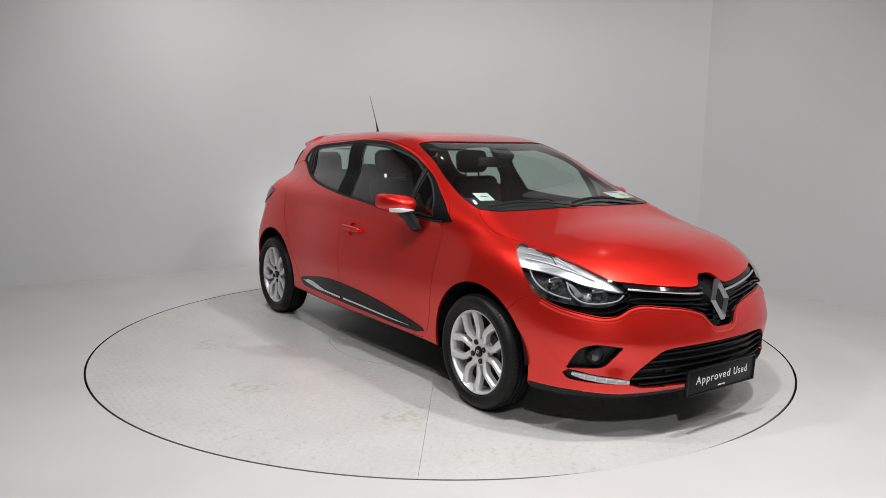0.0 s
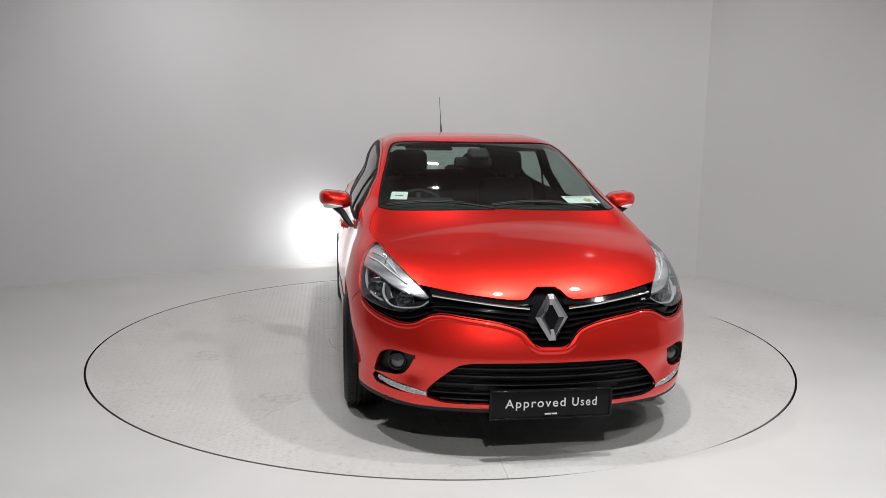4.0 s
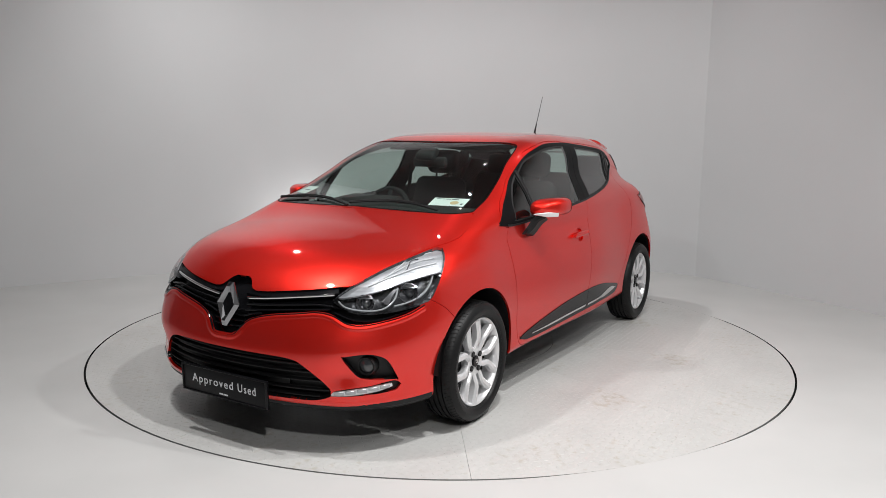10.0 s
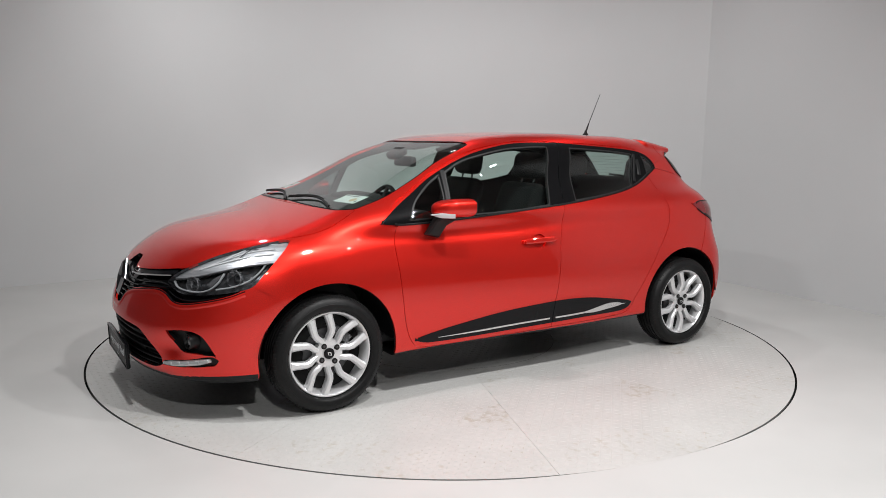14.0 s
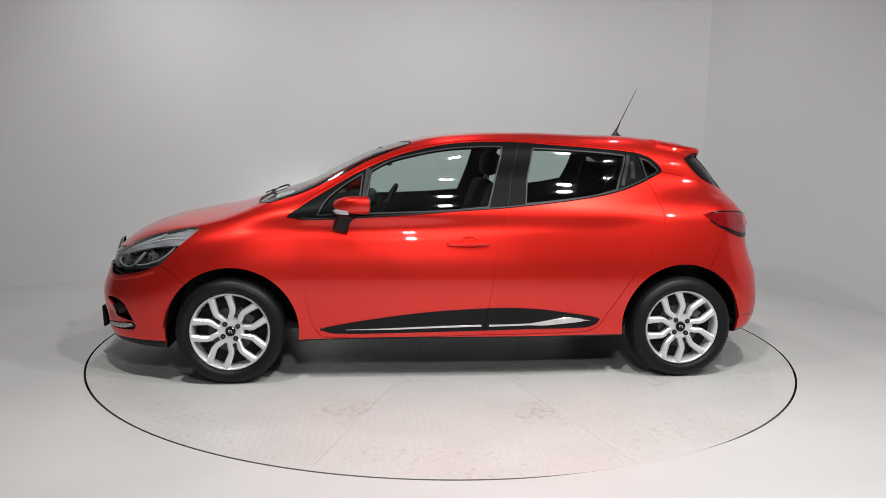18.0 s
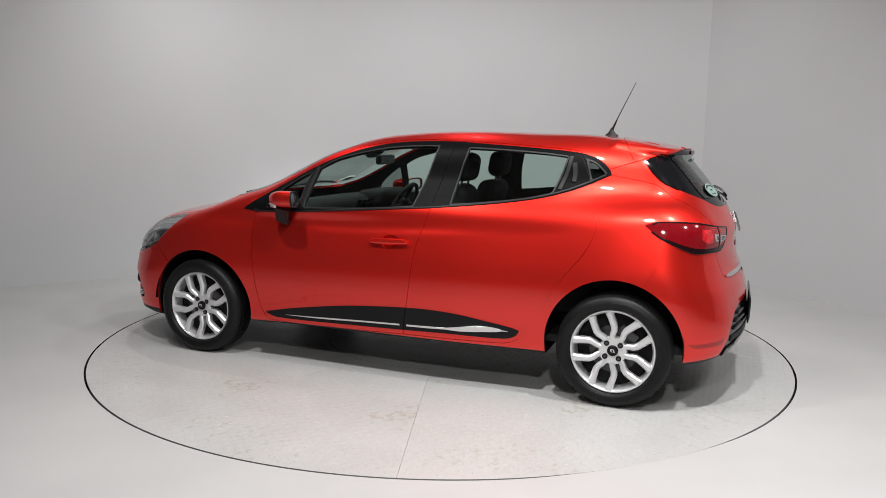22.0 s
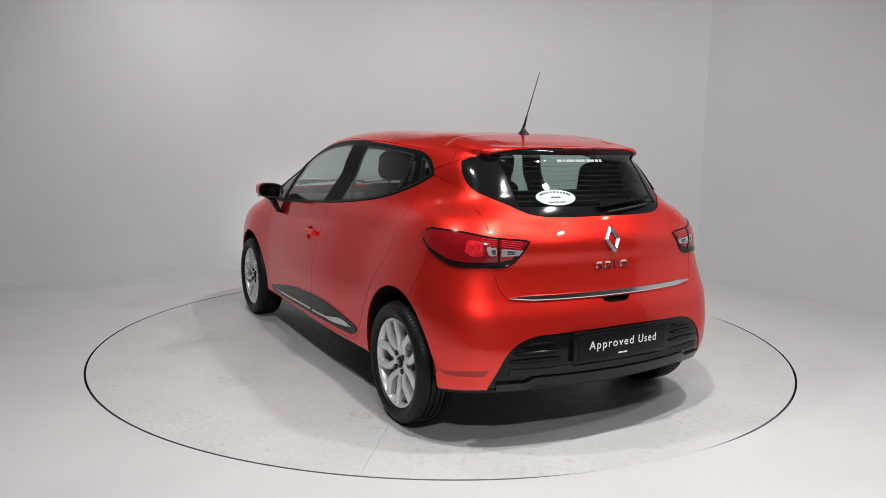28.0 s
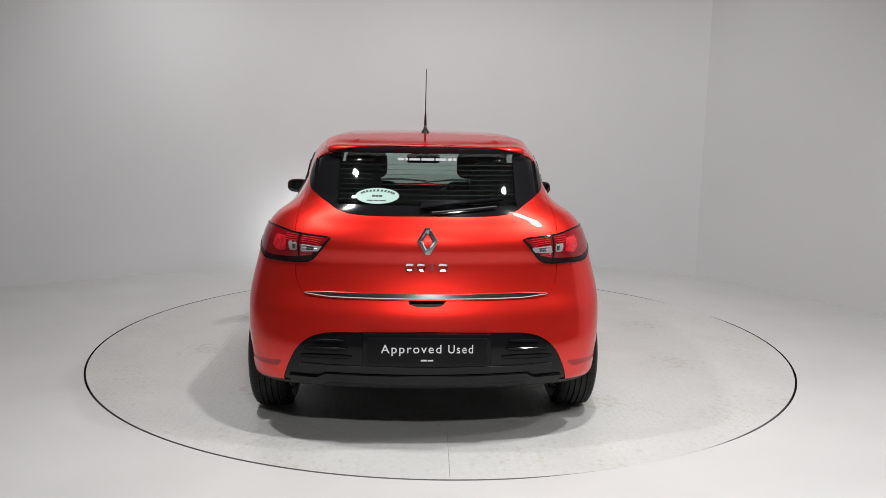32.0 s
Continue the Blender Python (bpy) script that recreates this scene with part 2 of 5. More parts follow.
# ---- the car's skin as one smooth field ----
def curve(xs, ys):
    """A smooth curve through a few points, as a function on arrays."""
    xs, ys = np.array(xs, float), np.array(ys, float)
    if xs[0] > xs[-1]:
        xs, ys = xs[::-1], ys[::-1]
    h, d = np.diff(xs), np.diff(ys) / np.diff(xs)
    m = np.empty(len(xs))
    m[1:-1] = (d[:-1] * h[1:] + d[1:] * h[:-1]) / (h[:-1] + h[1:])
    m[0], m[-1] = d[0], d[-1]
    gx = np.linspace(xs[0], xs[-1], 3000)
    i = np.clip(np.searchsorted(xs, gx) - 1, 0, len(h) - 1)
    s = (gx - xs[i]) / h[i]
    gy = ((2 * s**3 - 3 * s**2 + 1) * ys[i] + (s**3 - 2 * s**2 + s) * h[i] * m[i]
          + (3 * s**2 - 2 * s**3) * ys[i + 1] + (s**3 - s**2) * h[i] * m[i + 1])
    return lambda v: np.interp(v, gx, gy)


def smax(a, b, k):
    h = np.clip(0.5 + 0.5 * (a - b) / k, 0, 1)
    return b + (a - b) * h + k * h * (1 - h)


def smin(a, b, k):
    return -smax(-a, -b, k)


side_plan = curve([2.2, 1.9, 1.66, 1.3, 0.9, 0.3, -0.3, -0.9, -1.3, -1.6, -1.9],
    [0.6970, 0.7925, 0.8175, 0.8549, 0.8374, 0.8509, 0.8625, 0.8436, 0.8559, 0.8389, 0.7937])
side_fall = curve([0.10, 0.22, 0.30, 0.40, 0.52, 0.66, 0.78, 0.88, 0.95, 1.05, 1.2],
    [-0.0782, -0.0214, -0.0173, -0.0105, -0.0020, -0.0090, -0.0360, -0.0640, -0.0860, -0.1250, -0.2145])
nose_x = curve([0.10, 0.17, 0.22, 0.33, 0.45, 0.62, 0.70, 0.76, 0.9],
    [1.9938, 2.0554, 2.1104, 2.1416, 2.1558, 2.1016, 2.0680, 2.0213, 1.9051])
tail_x = curve([0.10, 0.2, 0.28, 0.45, 0.52, 0.6, 0.69, 0.8, 0.92, 1.0, 1.15],
    [-1.7802, -1.8502, -1.9117, -1.9449, -1.9353, -1.9205, -1.8832, -1.8537, -1.8483, -1.7985, -1.7228])
deck_z = curve([2.2, 2.0, 1.9, 1.75, 1.55, 1.32, 1.1, 0.9, 0.6, 0.2, -0.3, -0.7, -1.0, -1.3, -1.6, -1.95],
    [0.6581, 0.7877, 0.8243, 0.8733, 0.9167, 0.9573, 0.9922, 1.0044, 0.9973, 1.0006, 1.0290, 1.0623, 1.0952, 1.1103, 1.1077, 1.0668])
sill_z = curve([2.2, 1.7, 1.0, -1.0, -1.6, -2.0],
    [0.1771, 0.1870, 0.2229, 0.2385, 0.2438, 0.2640])
roof_z = curve([2.3, 1.3, 1.091, 0.902, 0.713, 0.526, 0.358, 0.191, -0.03, -0.4, -0.77, -1.114, -1.324, -1.473, -1.621, -1.95],
    [0.3767, 0.9456, 1.0330, 1.0993, 1.1967, 1.2848, 1.3411, 1.3829, 1.4079, 1.4216, 1.4132, 1.4021, 1.3720, 1.3474, 1.3278, 1.2611])
glass_x = curve([0.8, 0.92, 1.0, 1.11, 1.2, 1.3, 1.45],
    [-1.7040, -1.8046, -1.7933, -1.7231, -1.6524, -1.5677, -1.4440])
cabin_y = curve([0.6, 0.8, 0.94, 1.05, 1.15, 1.25, 1.35, 1.45],
    [0.5600, 0.7250, 0.7906, 0.7396, 0.6818, 0.6532, 0.6270, 0.5694])
cabin_in = curve([1.4, 0.9, 0.3, -0.5, -1.0, -1.4, -1.8],
    [0.0201, 0.0099, -0.0000, 0.0149, 0.0464, 0.1013, 0.1812])


def skin(x, y, z):
    """Below 0 inside the car's body, 0 on its skin."""
    ay = np.abs(y)
    y2 = y * y
    low = ay - side_plan(x) - side_fall(z)
    low = smax(low, (x - nose_x(z) + 0.3096 * y2 + 0.25 * y2 * y2) * 0.92, 0.24)
    low = smax(low, tail_x(z) + 0.2410 * y2 + 0.0329 * y2 * y2 - x, 0.20)
    low = smax(low, z - deck_z(x) + 0.1221 * y2, 0.12)
    low = smax(low, sill_z(x) - z, 0.05)
    low = low + 0.020 * np.exp(-(((1.1 * np.arctan2(ay, np.maximum(x - 1.0, 0.05)) - 0.575) / 0.085) ** 2) - ((z - 0.372) / 0.050) ** 2) * (x > 1.3)
    top = (z - roof_z(x) + 0.0468 * y2) * (1 - 0.1 * np.clip((x - 0.1) * 2, 0, 1))
    wall = (ay - cabin_y(z) + cabin_in(x)) * 0.93
    cab = np.maximum(smax(wall, top, 0.1740), 0.62 - z)
    cab = smax(cab, (glass_x(z) + 0.3273 * y2 + 0.6942 * y2 * y2 - x) * 0.8, 0.08)
    tip = smax(top, roof_z(x) - 0.0468 * y2 - 0.045 - z, 0.03)
    tip = smax(tip, wall + 0.02, 0.08)
    tip = smax(tip, np.maximum(-1.60 + 0.45 * y2 - x, x + 1.2), 0.03)
    return smin(smin(low, cab, 0.045), tip, 0.025)


def slope(p, h=0.003):
    """The skin's outward normals at points p."""
    g = np.stack([skin(*(p + h * e).T) - skin(*(p - h * e).T) for e in np.eye(3)], 1)
    return g / np.maximum(np.linalg.norm(g, axis=1, keepdims=True), 1e-9)


def shell(step):
    """Triangles on the skin, of about that size."""
    lo, hi = np.array([-2.06, -0.98, 0.06]), np.array([2.24, 0.98, 1.53])
    ax = [np.arange(a, b, step) for a, b in zip(lo, hi)]
    f = skin(*np.meshgrid(*ax, indexing="ij", sparse=True)) + np.zeros([len(a) for a in ax])
    inside = f < 0
    n = sum(inside[i:i - 1 or None, j:j - 1 or None, k:k - 1 or None][:len(ax[0]) - 1, :len(ax[1]) - 1, :len(ax[2]) - 1].astype(int)
            for i in (0, 1) for j in (0, 1) for k in (0, 1))
    cells = np.argwhere((n > 0) & (n < 8))
    number = np.full(n.shape, -1)
    number[tuple(cells.T)] = np.arange(len(cells))
    p = np.stack([ax[a][cells[:, a]] for a in range(3)], 1) + step / 2
    for _ in range(5):
        g = np.stack([skin(*(p + 0.002 * e).T) - skin(*(p - 0.002 * e).T) for e in np.eye(3)], 1) / 0.004
        move = (skin(*p.T) / np.maximum((g * g).sum(1), 0.05))[:, None] * g
        p = p - np.clip(move, -step / 2, step / 2)
    tris = []
    for a in range(3):
        b, c = (a + 1) % 3, (a + 2) % 3
        one = np.take(inside, range(len(ax[a]) - 1), a)
        two = np.take(inside, range(1, len(ax[a])), a)
        e = np.argwhere(one != two)
        e = e[(e[:, b] > 0) & (e[:, c] > 0) & (e[:, b] < n.shape[b]) & (e[:, c] < n.shape[c])]
        out = one[tuple(e.T)]
        db, dc = np.eye(3, dtype=int)[b], np.eye(3, dtype=int)[c]
        q = [number[tuple((e - s * db - t * dc).T)] for s, t in ((0, 0), (1, 0), (1, 1), (0, 1))]
        q = np.stack(q, 1)
        q[~out] = q[~out][:, ::-1]
        tris += [q[:, [0, 1, 2]], q[:, [0, 2, 3]]]
    return p, np.concatenate(tris)



# ---- outlines of the car's panels, glass and lights, on charts of the skin ----
# side: x, z.  front and rear: way round the nose or tail, z.  face: y, z.  top: x, y.  The left half is given, the right mirrors it.
OUTLINES = {}


def outline(name, chart, *pts, whole=False, smooth=True):
    """whole: the outline runs across the car's middle, so its mirror image closes it."""
    p = np.array(pts, float).reshape(-1, 2)
    if whole:
        q = p[::-1] * ((1, -1) if chart == "top" else (-1, 1))
        p = np.concatenate([p, q])
    out = []
    for i in range(len(p)):
        a, b, c, d = p[i - 1], p[i], p[(i + 1) % len(p)], p[(i + 2) % len(p)]

        def sharp(u, v, w):
            s, t = v - u, w - v
            return (s @ t) < 0.72 * np.linalg.norm(s) * np.linalg.norm(t)
        span = np.linalg.norm(c - b)
        m = c - b if sharp(a, b, c) or not smooth else (c - a) / max(np.linalg.norm(c - a), 1e-9) * span
        n = c - b if sharp(b, c, d) or not smooth else (d - b) / max(np.linalg.norm(d - b), 1e-9) * span
        for s in np.arange(0, 1, 0.2 if smooth else 1.0):
            out.append((2 * s**3 - 3 * s**2 + 1) * b + (s**3 - 2 * s**2 + s) * m + (3 * s**2 - 2 * s**3) * c + (s**3 - s**2) * n)
    OUTLINES[name] = chart, np.array(out)


def on_chart(chart, p):
    x, y, z = p.T
    ay = np.abs(y)
    if chart == "side":
        return x, z, ay > 0.42
    if chart == "ends":
        return x, z, np.abs(x) > 1.3
    if chart == "lid":
        return x, ay, (z > 1.27) & (x < -1.0)
    if chart == "front":
        return 1.1 * np.arctan2(ay, x - 1.0), z, x > 1.15
    if chart == "rear":
        return np.arctan2(ay, -(x + 0.9)), z, x < -1.1
    if chart == "face":
        return ay, z, (x > -0.3) & (z > 0.9)
    return x, ay, z > 0.66


def from_outline(name, p, margin=0.03):
    """Signed distance to an outline, below 0 inside it."""
    chart, loop = OUTLINES[name]
    u, v, ok = on_chart(chart, p)
    lo, hi = loop.min(0) - margin, loop.max(0) + margin
    near = np.flatnonzero(ok & (u > lo[0]) & (u < hi[0]) & (v > lo[1]) & (v < hi[1]))
    res = np.full(len(p), 1.0)
    q = np.stack([u[near], v[near]], 1)
    best, odd = np.full(len(q), 9.0), np.zeros(len(q), bool)
    for a, b in zip(loop, np.roll(loop, -1, 0)):
        d = b - a
        s = np.clip(((q - a) @ d) / max(d @ d, 1e-12), 0, 1)
        best = np.minimum(best, ((q - a - s[:, None] * d) ** 2).sum(1))
        if a[1] != b[1]:
            odd ^= ((a[1] > q[:, 1]) != (b[1] > q[:, 1])) & (q[:, 0] < d[0] * (q[:, 1] - a[1]) / (b[1] - a[1]) + a[0])
    res[near] = np.sqrt(best) * np.where(odd, -1, 1)
    return res


def on_skin(p, rounds=3):
    for _ in range(rounds):
        g = np.stack([skin(*(p + 0.002 * e).T) - skin(*(p - 0.002 * e).T) for e in np.eye(3)], 1) / 0.004
        p = p - (skin(*p.T) / np.maximum((g * g).sum(1), 0.05))[:, None] * g
    return p


def split(p, t, val):
    """Splits triangles where val changes sign."""
    val = np.where(np.abs(val) < 3e-4, 0.0, val)
    s = np.sign(val).astype(int)[t]
    mixed = (s.min(1) < 0) & (s.max(1) > 0)
    keep, m = t[~mixed], t[mixed]
    if not len(m):
        return p, t
    e = np.sort(np.concatenate([m[:, [0, 1]], m[:, [1, 2]], m[:, [2, 0]]]), 1)
    e = np.unique(e[val[e[:, 0]] * val[e[:, 1]] < 0], axis=0)
    w = (val[e[:, 0]] / (val[e[:, 0]] - val[e[:, 1]]))[:, None]
    fresh = on_skin(p[e[:, 0]] * (1 - w) + p[e[:, 1]] * w, 2)
    code = e[:, 0] * len(p) + e[:, 1]

    def mid(a, b):
        return len(p) + np.searchsorted(code, np.minimum(a, b) * len(p) + np.maximum(a, b))
    made = [keep]
    sm = np.sign(val).astype(int)[m]
    for r in range(3):
        q, z = np.roll(m, -r, 1), np.roll(sm, -r, 1)
        a, b, c = q.T
        lone = (z[:, 0] * z[:, 1] < 0) & (z[:, 0] * z[:, 2] < 0)
        x, y = mid(a[lone], b[lone]), mid(a[lone], c[lone])
        made += [np.stack(k, 1) for k in ((a[lone], x, y), (x, b[lone], c[lone]), (x, c[lone], y))]
        zero = (z[:, 0] == 0) & (z[:, 1] * z[:, 2] < 0)
        x = mid(b[zero], c[zero])
        made += [np.stack(k, 1) for k in ((a[zero], b[zero], x), (a[zero], x, c[zero]))]
    return np.concatenate([p, fresh]), np.concatenate(made)


outline("window_frame", "side", (0.993, 0.928), (0.85, 0.915), (0.593, 0.926), (0.274, 0.948), (-0.043, 0.971), (-0.265, 0.986), (-0.553, 1.014), (-0.812, 1.05), (-0.977, 1.089), (-1.114, 1.14), (-1.221, 1.192), (-1.201, 1.227), (-1.152, 1.269), (-1.113, 1.287), (-1.037, 1.306), (-0.855, 1.323), (-0.56, 1.342), (-0.331, 1.355), (-0.233, 1.356), (-0.036, 1.35), (0.095, 1.336), (0.291, 1.294), (0.453, 1.237), (0.614, 1.161), (0.738, 1.089), (0.875, 1.007))
outline("front_glass", "side", (0.561, 0.949), (0.522, 1.188), (0.42, 1.241), (0.29, 1.278), (0.094, 1.316), (-0.102, 1.332), (-0.245, 1.334), (-0.226, 1.247), (-0.185, 1.105), (-0.148, 0.988), (0.116, 0.966))
outline("vent_glass", "side", (0.824, 0.938), (0.768, 1.028), (0.673, 1.107), (0.558, 1.178), (0.59, 0.949))
outline("rear_side_glass", "side", (-0.358, 1.005), (-0.382, 1.17), (-0.421, 1.327), (-0.559, 1.322), (-0.854, 1.304), (-0.989, 1.289), (-0.963, 1.193), (-0.921, 1.085), (-0.78, 1.053), (-0.553, 1.023))
outline("quarter_glass", "side", (-1.078, 1.277), (-1.135, 1.256), (-1.194, 1.201), (-1.173, 1.175), (-1.112, 1.156))
outline("front_door", "side", (0.98, 0.922), (0.892, 0.914), (0.911, 0.838), (0.902, 0.714), (0.885, 0.555), (0.858, 0.39), (0.818, 0.29), (0.771, 0.257), (0.268, 0.256), (-0.125, 0.267), (-0.135, 0.381), (-0.153, 0.481), (-0.169, 0.61), (-0.189, 0.766), (-0.225, 0.889), (-0.253, 0.977), (-0.298, 1.2), (-0.341, 1.355), (-0.233, 1.363), (-0.036, 1.36), (0.096, 1.345), (0.292, 1.307), (0.455, 1.249), (0.616, 1.173), (0.741, 1.101), (0.885, 1.018))
outline("rear_door", "side", (-0.125, 0.267), (-0.135, 0.381), (-0.153, 0.481), (-0.169, 0.61), (-0.189, 0.766), (-0.225, 0.889), (-0.253, 0.977), (-0.298, 1.2), (-0.341, 1.355), (-0.561, 1.351), (-0.856, 1.333), (-1.038, 1.316), (-1.077, 1.242), (-1.12, 1.13), (-1.154, 1.053), (-1.173, 0.979), (-1.175, 0.918), (-1.151, 0.841), (-1.104, 0.763), (-1.041, 0.685), (-0.966, 0.573), (-0.893, 0.457), (-0.835, 0.373), (-0.805, 0.323), (-0.759, 0.289), (-0.695, 0.275))
outline("rub_trim", "side", (0.808, 0.301), (0.769, 0.315), (0.59, 0.349), (0.267, 0.395), (-0.02, 0.418), (-0.243, 0.426), (-0.434, 0.416), (-0.626, 0.388), (-0.755, 0.366), (-0.801, 0.353), (-0.777, 0.322), (-0.71, 0.302), (-0.374, 0.299), (0.267, 0.284), (0.721, 0.279))
outline("chrome_front", "side", (0.682, 0.3), (0.429, 0.314), (-0.104, 0.334), (-0.105, 0.314), (0.429, 0.294))
outline("chrome_rear", "side", (-0.146, 0.328), (-0.468, 0.337), (-0.525, 0.35), (-0.595, 0.377), (-0.691, 0.368), (-0.782, 0.346), (-0.741, 0.325), (-0.146, 0.315))
outline("headlight", "front", (0.505, 0.676), (0.555, 0.718), (0.623, 0.754), (0.748, 0.804), (0.893, 0.84), (1.072, 0.868), (1.105, 0.863), (1.092, 0.833), (1.048, 0.776), (0.999, 0.716), (0.953, 0.665), (0.898, 0.648), (0.809, 0.634), (0.714, 0.626), (0.632, 0.626), (0.57, 0.643))
outline("grille", "front", (0, 0.741), (0.044, 0.74), (0.07, 0.726), (0.095, 0.701), (0.132, 0.693), (0.256, 0.702), (0.412, 0.718), (0.54, 0.733), (0.586, 0.737), (0.685, 0.739), (0.764, 0.716), (0.822, 0.689), (0.913, 0.638), (0.844, 0.616), (0.738, 0.59), (0.641, 0.578), (0.58, 0.585), (0.542, 0.607), (0.505, 0.623), (0.454, 0.626), (0.367, 0.616), (0.247, 0.6), (0.153, 0.581), (0.107, 0.558), (0.074, 0.518), (0.051, 0.502), (0, 0.499), whole=True)
outline("lower_grille", "front", (0, 0.443), (0.174, 0.442), (0.309, 0.438), (0.366, 0.428), (0.403, 0.406), (0.471, 0.347), (0.513, 0.303), (0.51, 0.27), (0.442, 0.251), (0.298, 0.249), (0, 0.242), whole=True)
outline("fog_recess", "front", (0.556, 0.452), (0.651, 0.462), (0.707, 0.452), (0.745, 0.427), (0.792, 0.338), (0.704, 0.346), (0.627, 0.356), (0.583, 0.405))
outline("running_light", "front", (0.5, 0.275), (0.528, 0.298), (0.669, 0.318), (0.773, 0.335), (0.806, 0.318), (0.785, 0.289), (0.703, 0.281), (0.599, 0.275))
outline("windscreen", "face", (0, 1.353), (0.284, 1.354), (0.489, 1.35), (0.541, 1.322), (0.59, 1.215), (0.636, 1.095), (0.665, 1), (0.587, 0.991), (0.289, 0.994), (0, 1), whole=True)
outline("tail_light", "rear", (0.979, 0.951), (0.921, 0.967), (0.745, 0.965), (0.599, 0.943), (0.444, 0.93), (0.486, 0.873), (0.535, 0.824), (0.644, 0.819), (0.76, 0.82), (0.824, 0.842), (0.902, 0.882))
outline("hatch", "rear", (0, 1.341), (0.225, 1.337), (0.443, 1.329), (0.59, 1.315), (0.77, 1.29), (0.913, 1.26), (1.177, 1.202), (0.808, 1.146), (0.738, 1.085), (0.677, 1.04), (0.633, 0.983), (0.6, 0.9), (0.601, 0.823), (0.594, 0.773), (0.565, 0.706), (0.521, 0.673), (0.385, 0.666), (0.189, 0.665), (0, 0.665), whole=True)
outline("rear_glass", "rear", (0, 1.334), (0.216, 1.332), (0.441, 1.327), (0.589, 1.312), (0.765, 1.288), (0.842, 1.27), (0.817, 1.213), (0.752, 1.149), (0.612, 1.099), (0.535, 1.075), (0.468, 1.049), (0.401, 1.032), (0.299, 1.025), (0, 1.025), whole=True)
outline("hatch_grip", "rear", (0, 0.665), (0.089, 0.665), (0.059, 0.643), (0, 0.64), whole=True)
outline("valance", "rear", (0, 0.536), (0.368, 0.526), (0.438, 0.517), (0.494, 0.493), (0.539, 0.447), (0.577, 0.37), (0.617, 0.286), (0.551, 0.256), (0.395, 0.244), (0, 0.256), whole=True)
outline("reflector", "rear", (0.814, 0.361), (0.598, 0.382), (0.629, 0.35), (0.776, 0.346))
outline("hood", "top", (1.209, 0), (1.2, 0.2), (1.174, 0.41), (1.135, 0.54), (1.084, 0.669), (1.103, 0.679), (1.18, 0.705), (1.263, 0.719), (1.369, 0.712), (1.494, 0.68), (1.62, 0.655), (1.8, 0.62), (1.95, 0.52), (2.1, 0.45), (2.3, 0.4), (2.3, 0), whole=True)
outline("nose_panel", "ends", (1.74, 0.74), (1.666, 0.665), (1.607, 0.63), (1.553, 0.585), (1.5, 0.52), (1.48, 0.0), (2.5, 0.0), (2.5, 0.74))
outline("tail_panel", "ends", (-1.6, 0.92), (-1.545, 0.875), (-1.495, 0.757), (-1.443, 0.651), (-1.4, 0.5), (-1.38, 0.0), (-2.4, 0.0), (-2.4, 0.92))
outline("spoiler", "lid", (-1.22, 0), (-1.235, 0.3), (-1.27, 0.48), (-1.36, 0.575), (-1.45, 0.62), (-2.0, 0.7), (-2.0, 0), whole=True)
outline("headlight_upper", "front", (0.50, 0.695), (0.53, 0.721), (0.6, 0.77), (0.75, 0.83), (0.893, 0.87), (1.075, 0.89), (1.14, 0.87), (1.11, 0.80), (1.047, 0.776), (0.915, 0.767), (0.808, 0.748), (0.709, 0.724), (0.625, 0.706))
outline("tail_clear", "rear", (0.572, 0.899), (0.480, 0.889), (0.490, 0.868), (0.572, 0.864))
outline("tail_clear_outer", "rear", (0.632, 0.906), (0.590, 0.902), (0.590, 0.868), (0.624, 0.869))
outline("tail_dark", "rear", (1.0, 0.90), (0.90, 0.889), (0.82, 0.858), (0.74, 0.840), (0.588, 0.842), (0.545, 0.848), (0.50, 0.875), (0.455, 0.922), (0.42, 0.92), (0.45, 0.80), (0.588, 0.78), (0.80, 0.80), (1.0, 0.86))
outline("tail_block", "rear", (0.715, 0.934), (0.650, 0.928), (0.640, 0.868), (0.690, 0.864), (0.720, 0.886))
outline("handle_bowl", "side", (0.025, 0.787), (0.012, 0.815), (-0.03, 0.828), (-0.07, 0.815), (-0.085, 0.787), (-0.07, 0.757), (-0.03, 0.745), (0.012, 0.757))

for name, x, z, r in (("arch_front", 1.285, 0.29, 0.368), ("arch_rear", -1.29, 0.315, 0.356)):
    turn = [radians(a) for a in range(-10, 191, 10)]
    outline(name, "side", (x + r, 0.0), *[(x + r * math.cos(a), z + r * math.sin(a)) for a in turn], (x - r, 0.0))

P, T = shell(0.0175)
for name in OUTLINES:
    P, T = split(P, T, from_outline(name, P))
GAP = 0.0018
PANELS = ("front_door", "rear_door", "hood", "nose_panel", "tail_panel", "hatch", "spoiler")
for name in PANELS:
    P, T = split(P, T, np.abs(from_outline(name, P)) - GAP)
P, T = split(P, T, np.where(from_outline("windscreen", P) < 0.5, 0.285 - P[:, 0], 1))
P, T = split(P, T, np.where(from_outline("windscreen", P) < 0.5, from_outline("windscreen", P) + 0.004, 1))
for name in ("front_glass", "rear_side_glass", "rear_glass", "vent_glass", "quarter_glass"):
    P, T = split(P, T, np.where(from_outline(name, P) < 0.5, from_outline(name, P) + 0.008, 1))
P, T = split(P, T, np.where(from_outline("rear_glass", P) < 0.02, np.abs(P[:, 1]) - 0.53, 1))
FRIT = np.where(from_outline("rear_glass", P) < 0.5, np.maximum(np.abs(P[:, 1]) - 0.41, np.maximum(P[:, 2] - 1.300, 1.075 - P[:, 2])), 1)
P, T = split(P, T, FRIT)
P, T = split(P, T, np.where(P[:, 2] < 0.34, slope(P)[:, 2] + 0.6, 1))
N = slope(P)
MID = P[T].mean(1)
